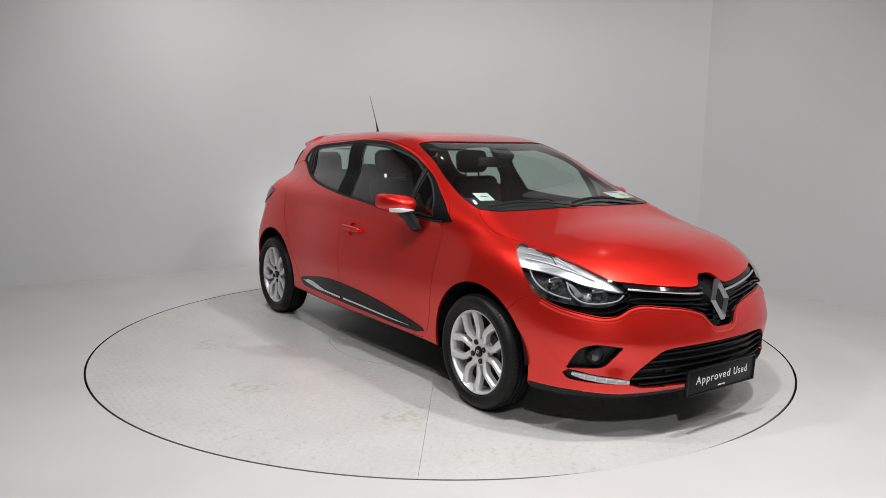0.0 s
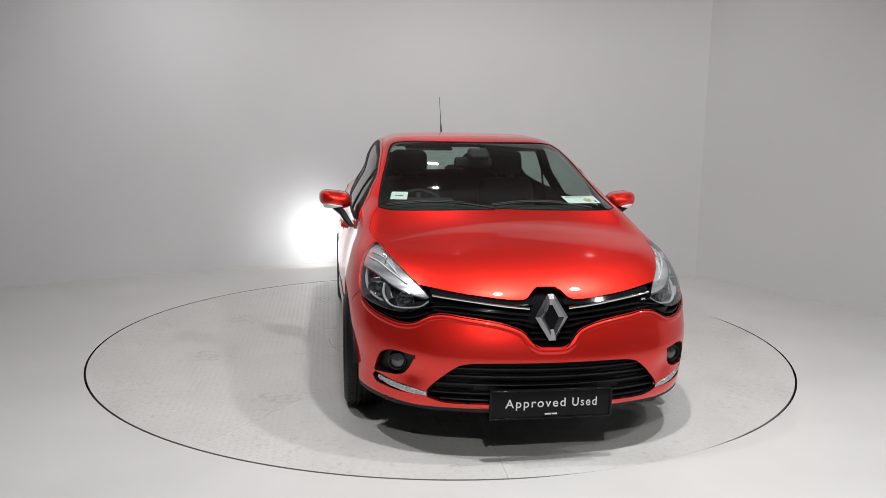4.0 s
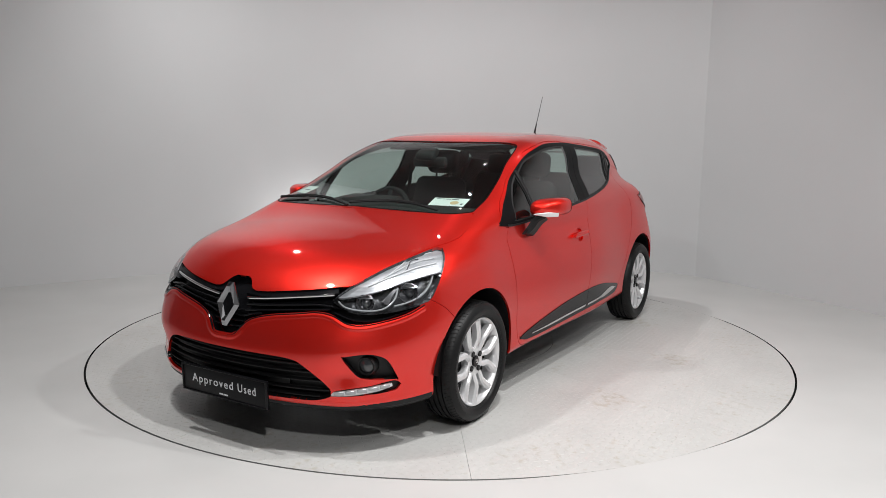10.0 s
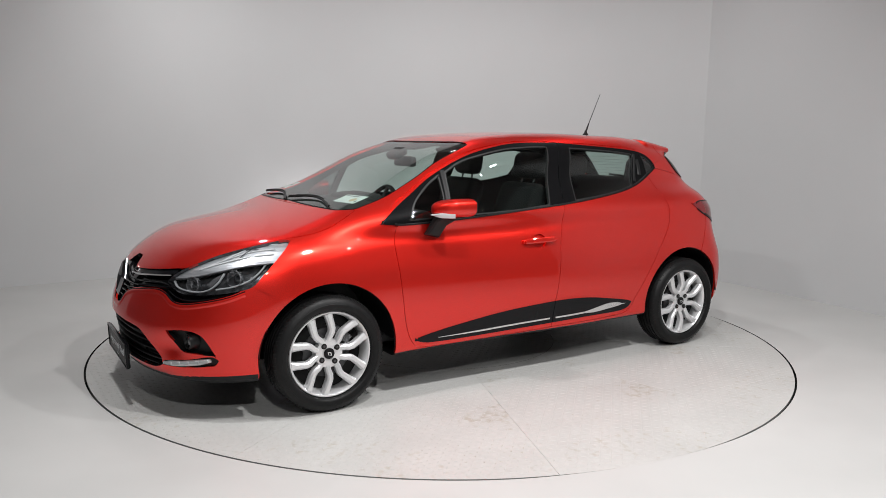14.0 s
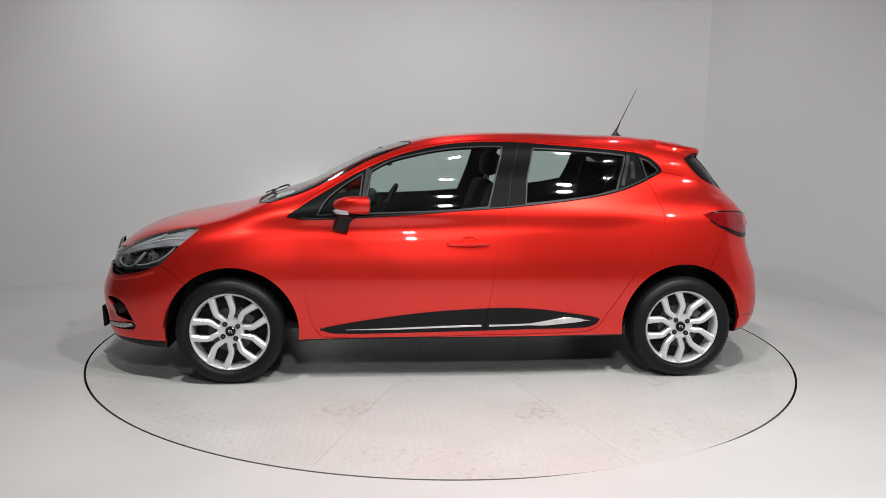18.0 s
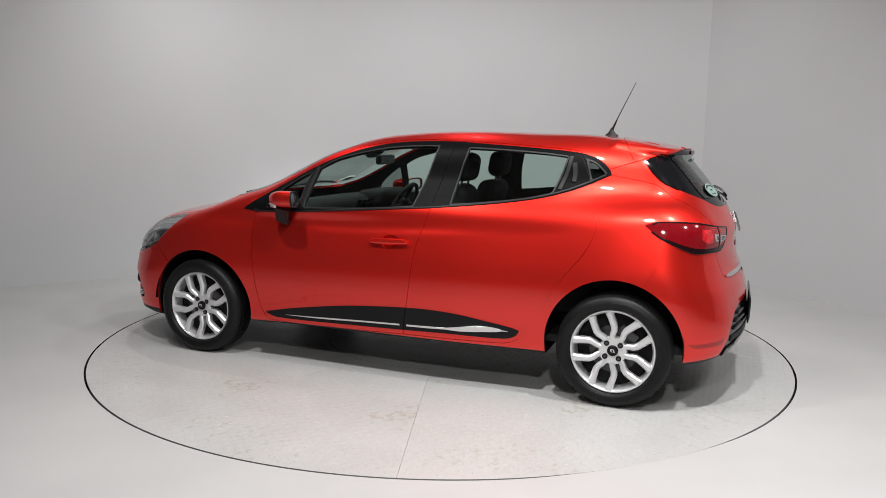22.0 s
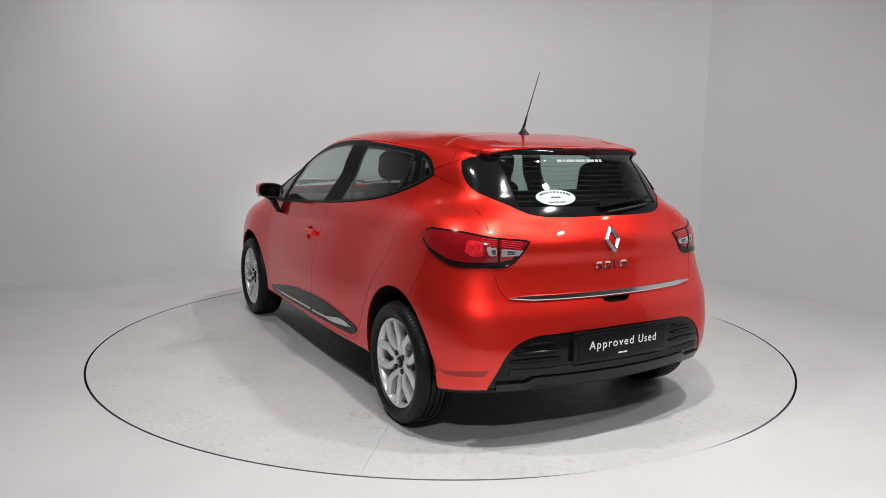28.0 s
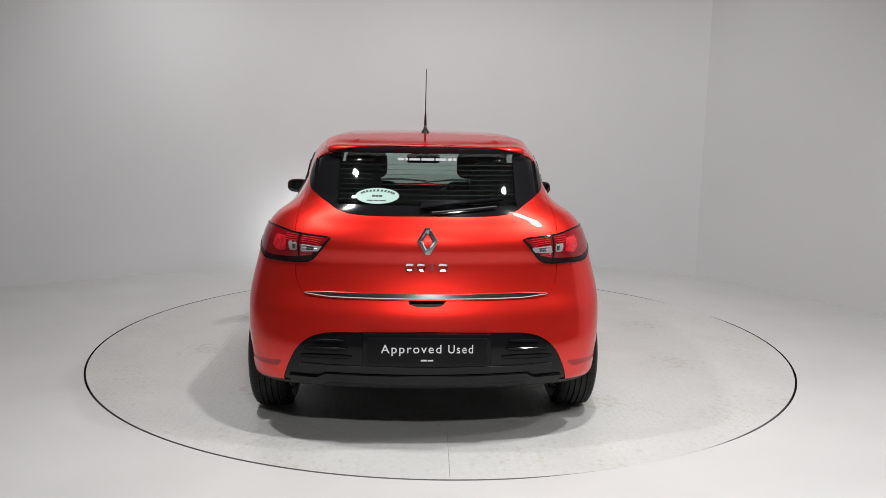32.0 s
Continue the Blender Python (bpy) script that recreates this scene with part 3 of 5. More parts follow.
DIST = {name: from_outline(name, MID) for name in OUTLINES}
HIT = {name: d < 0 for name, d in DIST.items()}
NEAR = {n: np.abs(DIST[n]) < GAP for n in PANELS}
NEAR["tail_panel"] &= ~HIT["hatch"]
NEAR["nose_panel"] &= ~HIT["hood"]
SEAM = np.any(list(NEAR.values()), axis=0)
FLAT = N[T].mean(1)
RULES = [
    ("none", HIT["arch_front"] | HIT["arch_rear"]),
    ("underbody", (FLAT[:, 2] < -0.6) & (MID[:, 2] < 0.34)),
    ("windscreen", (DIST["windscreen"] < -0.004) & (MID[:, 0] > 0.285)),
    ("window_seal", HIT["windscreen"] & (MID[:, 0] > 0.285)),
    ("front_glass", DIST["front_glass"] < -0.008),
    ("rear_side_glass", DIST["rear_side_glass"] < -0.008),
    ("vent_glass", DIST["vent_glass"] < -0.008),
    ("quarter_glass", DIST["quarter_glass"] < -0.008),
    ("glass_seal", HIT["front_glass"] | HIT["rear_side_glass"] | HIT["vent_glass"] | HIT["quarter_glass"]),
    ("centre_post", HIT["window_frame"] & ~SEAM & (MID[:, 0] > -0.43) & (MID[:, 0] < -0.12) & (MID[:, 2] < 1.325)),
    ("window_frame", HIT["window_frame"] & ~SEAM),
    ("rear_fin", HIT["rear_glass"] & (FLAT[:, 0] < -0.3) & (np.abs(MID[:, 1]) > 0.53)),
    ("rear_frit", HIT["rear_glass"] & (FLAT[:, 0] < -0.3) & ((np.abs(MID[:, 1]) > 0.41) | (MID[:, 2] > 1.300) | (MID[:, 2] < 1.075))),
    ("rear_glass", HIT["rear_glass"] & (FLAT[:, 0] < -0.3)),
    ("headlight", HIT["headlight"]),
    ("tail_light", HIT["tail_light"]),
    ("grille", HIT["grille"]),
    ("lower_grille", HIT["lower_grille"]),
    ("fog_recess", HIT["fog_recess"]),
    ("running_light", HIT["running_light"]),
    ("valance", HIT["valance"]),
    ("reflector", HIT["reflector"]),
    ("handle_bowl", HIT["handle_bowl"]),
    ("rub_trim_front", HIT["rub_trim"] & HIT["front_door"] & ~SEAM),
    ("rub_trim_rear", HIT["rub_trim"] & ~SEAM),
    ("hatch_grip", HIT["hatch_grip"]),
    ("post_gap", SEAM & (HIT["window_frame"] | HIT["rub_trim"])),
    ("gap", SEAM & ~((np.abs(DIST["hood"]) < GAP) & (MID[:, 2] < 0.69))),
    ("spoiler", HIT["spoiler"]),
    ("hood", HIT["hood"] & (MID[:, 2] > 0.685)),
    ("hatch", HIT["hatch"]),
    ("nose_panel", HIT["nose_panel"]),
    ("tail_panel", HIT["tail_panel"]),
    ("front_door", HIT["front_door"]),
    ("rear_door", HIT["rear_door"]),
    ("wing", (MID[:, 0] > 0.85) & (MID[:, 2] < 1.02)),
]
KIND = np.full(len(T), "shell", dtype="U16")
for name, mask in reversed(RULES):
    KIND[mask] = name
LEFT = MID[:, 1] > 0

car = tagged(new("hatchback_car"), "metallic red five-door hatchback standing on a turntable", "car")


def skin_mesh(name, mask, mat, inset=0.0, rim=0.012):
    """A piece of the skin, set in by that much, its edges turned inwards (or, where set in, walled up to the skin)."""
    t = T[mask]
    used, t = np.unique(t, return_inverse=True)
    t = t.reshape(-1, 3)
    pos, nor = P[used] - N[used] * inset, N[used]
    e = np.concatenate([t[:, [0, 1]], t[:, [1, 2]], t[:, [2, 0]]])
    key = e[:, 0] * len(used) + e[:, 1]
    e = e[~np.isin(key, e[:, 1] * len(used) + e[:, 0])]
    k = len(used)
    verts, normals, faces = [pos], [nor], t.tolist()
    if rim and len(e):
        off = (nor * inset if inset > 0 else -nor * rim)
        a, b = pos[e[:, 0]], pos[e[:, 1]]
        c, d = b + off[e[:, 1]], a + off[e[:, 0]]
        fn = np.cross(b - a, d - a) * (-1 if inset <= 0 else 1)
        fn /= np.maximum(np.linalg.norm(fn, axis=1, keepdims=True), 1e-9)
        verts += [a, b, c, d]
        normals += [fn] * 4
        i, m = np.arange(len(e)), len(e)
        quad = np.stack([k + i, k + m + i, k + 2 * m + i, k + 3 * m + i], 1)
        faces += (quad[:, ::-1] if inset <= 0 else quad).tolist()
    me = bpy.data.meshes.new(name)
    me.from_pydata(np.concatenate(verts).tolist(), [], faces)
    me.materials.append(mat)
    me.polygons.foreach_set("use_smooth", [True] * len(me.polygons))
    me.update()
    me.normals_split_custom_set_from_vertices(np.concatenate(normals).tolist())
    return me


def skin_part(name, kind, mat, parent=None, side=0, label="", **how):
    mask = np.isin(KIND, kind if isinstance(kind, tuple) else (kind,))
    if side:
        mask &= LEFT == (side > 0)
    ob = new(name, skin_mesh(name, mask, mat, **how))
    ob.parent = parent or car
    return tagged(ob, label)


SIDES = (1, -1)
shell_part = skin_part("body_shell", ("shell",), RED)
skin_part("bonnet", "hood", RED)
front_bumper = skin_part("front_bumper", "nose_panel", RED)
rear_bumper = skin_part("rear_bumper", "tail_panel", RED)
tailgate = skin_part("tailgate", "hatch", RED)
spoiler = skin_part("roof_spoiler", "spoiler", RED)
skin_part("panel_joint", "gap", RED, inset=0.007, label="narrow joints between the painted panels")
skin_part("window_joint", "post_gap", BLACK, inset=0.006)
skin_part("underbody", "underbody", BLACK, rim=0)
skin_part("body_lining", ("shell", "hood", "nose_panel", "tail_panel", "hatch", "front_door", "rear_door", "wing", "gap", "post_gap", "window_frame", "centre_post", "glass_seal", "rub_trim_front", "rub_trim_rear", "spoiler", "reflector", "window_seal", "handle_bowl"), TRIM, inset=0.018, rim=0)
skin_part("windscreen", "windscreen", GLASS, inset=0.003, rim=0.003)
skin_part("windscreen_seal", "window_seal", FRAME, inset=0.0015)
rear_window = skin_part("rear_window", "rear_glass", GLASS_DARK, tailgate, inset=0.004)
skin_part("glass_border", "rear_frit", GLOSS, rear_window, inset=0.004, label="black printed border of the rear window")
skin_part("grip_recess", "hatch_grip", BLACK, tailgate, inset=0.03)
skin_part("rear_valance", "valance", VALANCE, rear_bumper, inset=0.004, label="dark grey plastic lower bumper")
skin_part("upper_grille_back", "grille", GLOSS, inset=0.035)
skin_part("lower_grille_back", "lower_grille", BLACK, front_bumper, inset=0.045)
doors = {}
for s in SIDES:
    doors[s] = [skin_part("front_door", "front_door", RED, None, s), skin_part("rear_door", "rear_door", RED, None, s)]
    skin_part("front_wing", "wing", RED, None, s)
    skin_part("door_glass", "front_glass", GLASS, doors[s][0], s, inset=0.003, rim=0.003)
    skin_part("vent_glass", "vent_glass", GLASS_SMOKED, doors[s][0], s, inset=0.003, rim=0.003)
    skin_part("door_glass", "rear_side_glass", GLASS, doors[s][1], s, inset=0.003, rim=0.003)
    skin_part("quarter_glass", "quarter_glass", GLASS_SMOKED, None, s, inset=0.003, rim=0.003)
    skin_part("glass_seal", "glass_seal", RUBBER, None, s, inset=0.001)
    skin_part("window_frame", "window_frame", FRAME, None, s, label="black window surround")
    skin_part("centre_post", "centre_post", FRAME, None, s, label="black post between the side windows")
    skin_part("handle_bowl", "handle_bowl", RED, doors[s][0], s, inset=0.014)
    skin_part("rubbing_strip", "rub_trim_front", GLOSS, doors[s][0], s, inset=-0.004, rim=0.006)
    skin_part("rubbing_strip", "rub_trim_rear", GLOSS, doors[s][1], s, inset=-0.004, rim=0.006)
    skin_part("rear_fin", "rear_fin", GLOSS, tailgate, s, "gloss black fin beside the rear window", inset=-0.006, rim=0.012)
    skin_part("fog_lamp_recess", "fog_recess", BLACK, front_bumper, s, inset=0.035)
    skin_part("rear_reflector", "reflector", REFLEX, rear_bumper, s, inset=0.0, rim=0.004, label="dark red reflector")

# ---- small builders ----
def part(name, bm, mat, parent, label="", smooth=True, m=None):
    """Links a bmesh as one mesh object under a thing or a part."""
    me = bpy.data.meshes.new(name)
    bm.to_mesh(me)
    bm.free()
    me.materials.append(mat)
    if smooth:
        me.polygons.foreach_set("use_smooth", [True] * len(me.polygons))
        me.set_sharp_from_angle(angle=radians(38))
    ob = new(name, me)
    ob.parent = parent
    if m is not None:
        ob.matrix_basis = m
    return tagged(ob, label)


def at(chart, u, v, out=0.0, side=1):
    """The place on the skin at a chart's u, v, and the normal there."""
    if chart == "front":
        o, w = np.array((1.0, 0, v)), np.array((math.cos(u / 1.1), math.sin(u / 1.1), 0))
    elif chart == "rear":
        o, w = np.array((-0.9, 0, v)), np.array((-math.cos(u), math.sin(u), 0))
    elif chart == "side":
        o, w = np.array((u, 0.2, v)), np.array((0.0, 1, 0))
    elif chart == "face":
        o, w = np.array((0.0, u, v)), np.array((1.0, 0, 0))
    elif chart == "back":
        o, w = np.array((-1.1, u, v)), np.array((-1.0, 0, 0))
    else:
        o, w = np.array((u, v, 0.6)), np.array((0.0, 0, 1))
    a, b = 0.0, 1.4
    for _ in range(32):
        c = (a + b) / 2
        a, b = (c, b) if skin(*(o + c * w)) < 0 else (a, c)
    p = (o + a * w)[None]
    n = slope(p)[0]
    p = p[0] + n * out
    if side < 0:
        p, n = p * (1, -1, 1), n * (1, -1, 1)
    return Vector(p), Vector(n)


def frame_at(p, n, up=(0, 0, 1)):
    """A pose at p: z along n, y as near up as may be."""
    z = Vector(n).normalized()
    x = Vector(up).cross(z).normalized()
    return Matrix.Translation(p) @ Matrix((x, z.cross(x), z)).transposed().to_4x4()


def ribbon(places, w, h, bm=None, bevel=0.3, taper=None):
    """A bar of width w and height h swept along places (position, normal), flat side to the skin."""
    bm = bm or bmesh.new()
    rows = []
    for i, (p, n) in enumerate(places):
        t = (places[min(i + 1, len(places) - 1)][0] - places[max(i - 1, 0)][0]).normalized()
        s = t.cross(n).normalized()
        k = taper[i] if taper else 1.0
        a, b, e = w * k / 2, h, min(w * k, h) * bevel
        prof = [(-a, 0), (-a, b - e), (-a + e, b), (a - e, b), (a, b - e), (a, 0)]
        rows.append([bm.verts.new(p + s * x + n * y) for x, y in prof])
    for r, q in zip(rows, rows[1:]):
        for j in range(6):
            bm.faces.new((r[j], q[j], q[(j + 1) % 6], r[(j + 1) % 6]))
    bm.faces.new(rows[0][::-1])
    bm.faces.new(rows[-1])
    bmesh.ops.recalc_face_normals(bm, faces=bm.faces)
    return bm


def rolled(places, w, h, sink=0.0012):
    """A soft bead that swells out of the skin and dies away at both edges."""
    bm = bmesh.new()
    rows = []
    for i, (p, n) in enumerate(places):
        t = (places[min(i + 1, len(places) - 1)][0] - places[max(i - 1, 0)][0]).normalized()
        s = t.cross(n).normalized()
        rows.append([bm.verts.new(p + s * (w / 2 * k) + n * (h * (0.5 + 0.5 * math.cos(math.pi * k)) - sink)) for k in np.linspace(-1, 1, 13)])
    for r, q in zip(rows, rows[1:]):
        for j in range(12):
            bm.faces.new((r[j], q[j], q[j + 1], r[j + 1]))
    bmesh.ops.recalc_face_normals(bm, faces=bm.faces)
    return bm


def along(chart, pts, out=0.0, side=1, n=16):
    """Places on the skin along a line of a chart."""
    d = np.linspace(0, len(pts) - 1, n)
    p = np.array(pts, float)
    f = [curve(range(len(p)), p[:, k]) for k in (0, 1)] if len(p) > 2 else [lambda v, k=k: np.interp(v, range(2), p[:, k]) for k in (0, 1)]
    return [at(chart, float(f[0](s)), float(f[1](s)), out, side) for s in d]


def box(x, y, z, bevel=0.01, segs=3, bm=None, m=None, taper=1.0):
    """A rounded box of that size, centred; taper narrows its top."""
    out = bm or bmesh.new()
    b = bmesh.new()
    bmesh.ops.create_cube(b, size=1)
    for v in b.verts:
        k = taper if v.co.z > 0 else 1.0
        v.co = Vector((v.co.x * x * k, v.co.y * y * k, v.co.z * z))
    bmesh.ops.bevel(b, geom=b.edges[:], offset=bevel, segments=segs, profile=0.5, affect="EDGES")
    if m is not None:
        b.transform(m)
    tmp = bpy.data.meshes.new("tmp")
    b.to_mesh(tmp)
    b.free()
    out.from_mesh(tmp)
    bpy.data.meshes.remove(tmp)
    return out


def lathe(profile, n=64, bm=None, m=None, close=False):
    """Turns (r, h) points about the z axis."""
    bm = bm or bmesh.new()
    rows = [[bm.verts.new((m or Matrix()) @ Vector((r * math.cos(2 * math.pi * i / n), r * math.sin(2 * math.pi * i / n), h))) for i in range(n)] for r, h in profile]
    pairs = list(zip(rows, rows[1:])) + ([(rows[-1], rows[0])] if close else [])
    for a, b in pairs:
        for i in range(n):
            bm.faces.new((a[i], a[(i + 1) % n], b[(i + 1) % n], b[i]))
    return bm


def tube(points, r0, r1=None, n=10, bm=None):
    bm = bm or bmesh.new()
    rows = []
    for i, p in enumerate(points):
        p = Vector(p)
        t = (Vector(points[min(i + 1, len(points) - 1)]) - Vector(points[max(i - 1, 0)])).normalized()
        x = t.orthogonal().normalized() if i == 0 else (x - t * x.dot(t)).normalized()
        y = t.cross(x)
        r = r0 + ((r1 if r1 is not None else r0) - r0) * i / max(len(points) - 1, 1)
        rows.append([bm.verts.new(p + (x * math.cos(a) + y * math.sin(a)) * r) for a in (2 * math.pi * k / n for k in range(n))])
    for a, b in zip(rows, rows[1:]):
        for k in range(n):
            bm.faces.new((a[k], a[(k + 1) % n], b[(k + 1) % n], b[k]))
    bm.faces.new(rows[0][::-1])
    bm.faces.new(rows[-1])
    return bm


def plate_of(loop, depth, bm=None, hole=None):
    """A flat plate in xy with that outline, its face at z = depth; hole: an inner outline of as many points."""
    bm = bm or bmesh.new()
    lo, hi = [bm.verts.new((x, y, 0)) for x, y in loop], [bm.verts.new((x, y, depth)) for x, y in loop]
    n = len(loop)
    if hole:
        lo2, hi2 = [bm.verts.new((x, y, 0)) for x, y in hole], [bm.verts.new((x, y, depth * 0.45)) for x, y in hole]
    for i in range(n):
        j = (i + 1) % n
        bm.faces.new((lo[i], lo[j], hi[j], hi[i]))
        if hole:
            bm.faces.new((hi[i], hi[j], hi2[j], hi2[i]))
            bm.faces.new((hi2[i], hi2[j], lo2[j], lo2[i]))
    if not hole:
        bm.faces.new(hi)
    bmesh.ops.recalc_face_normals(bm, faces=bm.faces)
    return bm


def diamond(w, h, flat, depth):
    """A hollow six-sided emblem whose limbs are roof-shaped."""
    loop = [(flat, h), (w, 0.0), (flat, -h), (-flat, -h), (-w, 0.0), (-flat, h)]
    bm = bmesh.new()
    rows = [[bm.verts.new((x * kx, y * ky, z)) for x, y in loop] for kx, ky, z in ((1, 1, 0.0), (1, 1, depth * 0.35), (0.74, 0.78, depth), (0.44, 0.52, depth * 0.3), (0.44, 0.52, 0.0))]
    for a, b in zip(rows, rows[1:]):
        for i in range(6):
            bm.faces.new((a[i], a[(i + 1) % 6], b[(i + 1) % 6], b[i]))
    bmesh.ops.recalc_face_normals(bm, faces=bm.faces)
    return bm


def words(name, text, size, m, mat, parent, depth=0.0006, spacing=1.0):
    data = bpy.data.curves.new(name, "FONT")
    data.body, data.size, data.extrude, data.align_x, data.align_y = text, size, depth, "CENTER", "CENTER"
    data.space_character, data.offset = spacing, size * 0.004
    tmp = new(name, data)
    me = bpy.data.meshes.new_from_object(tmp)
    bpy.data.objects.remove(tmp)
    me.materials.clear()
    me.materials.append(mat)
    ob = new(name, me)
    ob.parent = parent
    ob.matrix_basis = m
    return ob


def plate_text(plate, y):
    """The two words of a plate, one object each, spread over 40 cm."""
    for text, x0, x1 in (("Approved", -0.200, 0.062), ("Used", 0.092, 0.200)):
        ob = words("plate_word", text, 0.054, pose((x0 + x1) / 2, y, 0.0055), WHITE, plate, spacing=1.22)
        xs = [v.co.x for v in ob.data.vertices]
        k = (x1 - x0) / (max(xs) - min(xs))
        for v in ob.data.vertices:
            v.co.x = (v.co.x - (max(xs) + min(xs)) / 2) * k


def bars(widths, height, m, mat, parent, name="lettering", gap=0.004):
    """Plain bars in place of writing."""
    total = sum(widths) + gap * (len(widths) - 1)
    x = -total / 2
    bm = bmesh.new()
    for w in widths:
        box(w, height, 0.0012, 0.0004, 1, bm, pose(x + w / 2, 0, 0))
        x += w + gap
    return part(name, bm, mat, parent, smooth=False, m=m)


# ---- wheels ----
def wheel_parts(parent, face):
    """An alloy wheel of five paired spokes about the y axis, its face towards +y (face 1) or -y."""
    turn = pose(0, 0, 0, -90) if face > 0 else pose(0, 0, 0, 90)
    rim = [(0.212, -0.09), (0.205, -0.06), (0.198, -0.01), (0.199, 0.045), (0.203, 0.064), (0.207, 0.073), (0.211, 0.078), (0.2160, 0.0785), (0.2192, 0.075), (0.2198, 0.068), (0.215, 0.05)]
    wheel = part("wheel", lathe(rim, 96, m=turn), ALLOY, parent, "silver alloy wheel of five paired spokes")
    prof = [(0.215, 0.055), (0.2200, 0.074), (0.2240, 0.084), (0.2275, 0.0885), (0.2290, 0.0880), (0.2320, 0.0910), (0.244, 0.0960), (0.258, 0.0972), (0.2595, 0.0962), (0.2610, 0.0968), (0.275, 0.091), (0.287, 0.080), (0.2925, 0.070), (0.2960, 0.058)]
    for g in (0.042, 0.014, -0.014, -0.042):
        prof += [(0.2975, g + 0.004), (0.290, g + 0.003), (0.290, g - 0.003), (0.2975, g - 0.004)]
    prof += [(0.2960, -0.058), (0.2925, -0.070), (0.287, -0.080), (0.258, -0.0972), (0.226, -0.083), (0.212, -0.06)]
    part("tyre", lathe(prof, 128, m=turn), TYRE, wheel, "black rubber tyre")
    bm = bmesh.new()
    for i in range(90):
        for s in (1, -1):
            box(0.003, 0.0035, 0.030, 0.0005, 1, bm, turn @ pose(0, 0, 0, 0, 0, 4.0 * i + 1.0 * s) @ pose(0.2928, 0, s * 0.068, 0, -s * 21, 0) @ pose(0, 0, 0, 14 * s, 0, 0))
    tagged(part("shoulder_sipes", bm, DARK, wheel, "narrow grooves across the tyre's shoulders", smooth=False), kind="stuff")
    line = ((0.036, 12.0, 0.052), (0.060, 15.0, 0.059), (0.086, 18.0, 0.067), (0.108, 22.2, 0.072), (0.130, 21.8, 0.0745), (0.155, 18.2, 0.076), (0.182, 15.2, 0.077), (0.196, 14.0, 0.077), (0.208, 13.4, 0.077))
    for k in range(5):
        for s in (1, -1):
            places = []
            for r, a, h in line:
                t = radians(72 * k + 90 + s * a)
                places.append((turn @ Vector((r * math.cos(t), r * math.sin(t), h - 0.036)), turn.to_3x3() @ Vector((0, 0, 1))))
            part("spoke", ribbon(places, 0.036, 0.036, bevel=0.26, taper=(0.8, 0.78, 0.80, 0.86, 0.90, 0.95, 1.0, 1.1, 1.25)), ALLOY, wheel)
    part("hub", lathe([(0.0, 0.052), (0.030, 0.054), (0.060, 0.059), (0.072, 0.056), (0.075, 0.02)], 48, m=turn), ALLOY, wheel)
    part("hub_cap", lathe([(0.0, 0.064), (0.024, 0.063), (0.0275, 0.060), (0.0285, 0.052)], 40, m=turn), GLOSS, wheel, "black centre cap")
    d = [(0, 0.016), (0.011, 0), (0, -0.016), (-0.011, 0)]
    part("cap_emblem", plate_of(d, 0.002, hole=[(x * 0.5, y * 0.5) for x, y in d]), CHROME, wheel, m=turn @ pose(0, 0, 0.0635))
    for k in range(4):
        a = radians(90 * k + 74)
        q = turn @ pose(0.050 * math.cos(a), 0.050 * math.sin(a), 0)
        # no recess is cut: a dark disc gives the shade of the bolt hole
        part("bolt_hole_shade", lathe([(0.0, 0.0640), (0.0130, 0.0640), (0.0140, 0.0630), (0.0143, 0.050)], 20, m=q), DARK, wheel)
        part("wheel_bolt", lathe([(0.0, 0.0660), (0.005, 0.0660), (0.0065, 0.0650), (0.0068, 0.05)], 6, m=q), STEEL, wheel)
    part("brake_disc", lathe([(0.05, 0.0), (0.126, 0.0), (0.128, -0.02), (0.05, -0.02)], 48, m=turn @ pose(0, 0, 0.020)), STEEL, wheel, "dull steel brake disc")
    # dark disc added behind the spokes for the shade inside the rim
    part("rim_shade_disc", lathe([(0.0, 0.014), (0.150, 0.012), (0.192, 0.006)], 40, m=turn), DARK, wheel)
    part("calliper", box(0.05, 0.11, 0.05, 0.008, 2, m=turn @ pose(-0.115, 0.01, 0.012)), STEEL, wheel)
    return wheel


for x in (1.2945, -1.2945):
    for s in SIDES:
        w = wheel_parts(car, s)
        w.matrix_basis = pose(x, s * 0.757, 0.2965, 0, (51 if x > 0 else 56), 0)

for name, x, z, r in (("front_arch_liner", 1.285, 0.29, 0.371), ("rear_arch_liner", -1.29, 0.315, 0.359)):
    for s in SIDES:
        bm = bmesh.new()
        ring_a = []
        for y in (0.46, 0.60, 0.74, 0.82):
            ring_a.append([bm.verts.new((x + r * math.cos(a), s * y, z + r * math.sin(a))) for a in [radians(4 + 6.88 * i) for i in range(26)]])
        for a, b in zip(ring_a, ring_a[1:]):
            for i in range(25):
                bm.faces.new((a[i], a[i + 1], b[i + 1], b[i]))
        cap = [bm.verts.new((v.co.x, v.co.y, v.co.z)) for v in ring_a[0]]
        bm.faces.new(cap)
        part(name, bm, BLACK, car, "black plastic wheel arch liner")

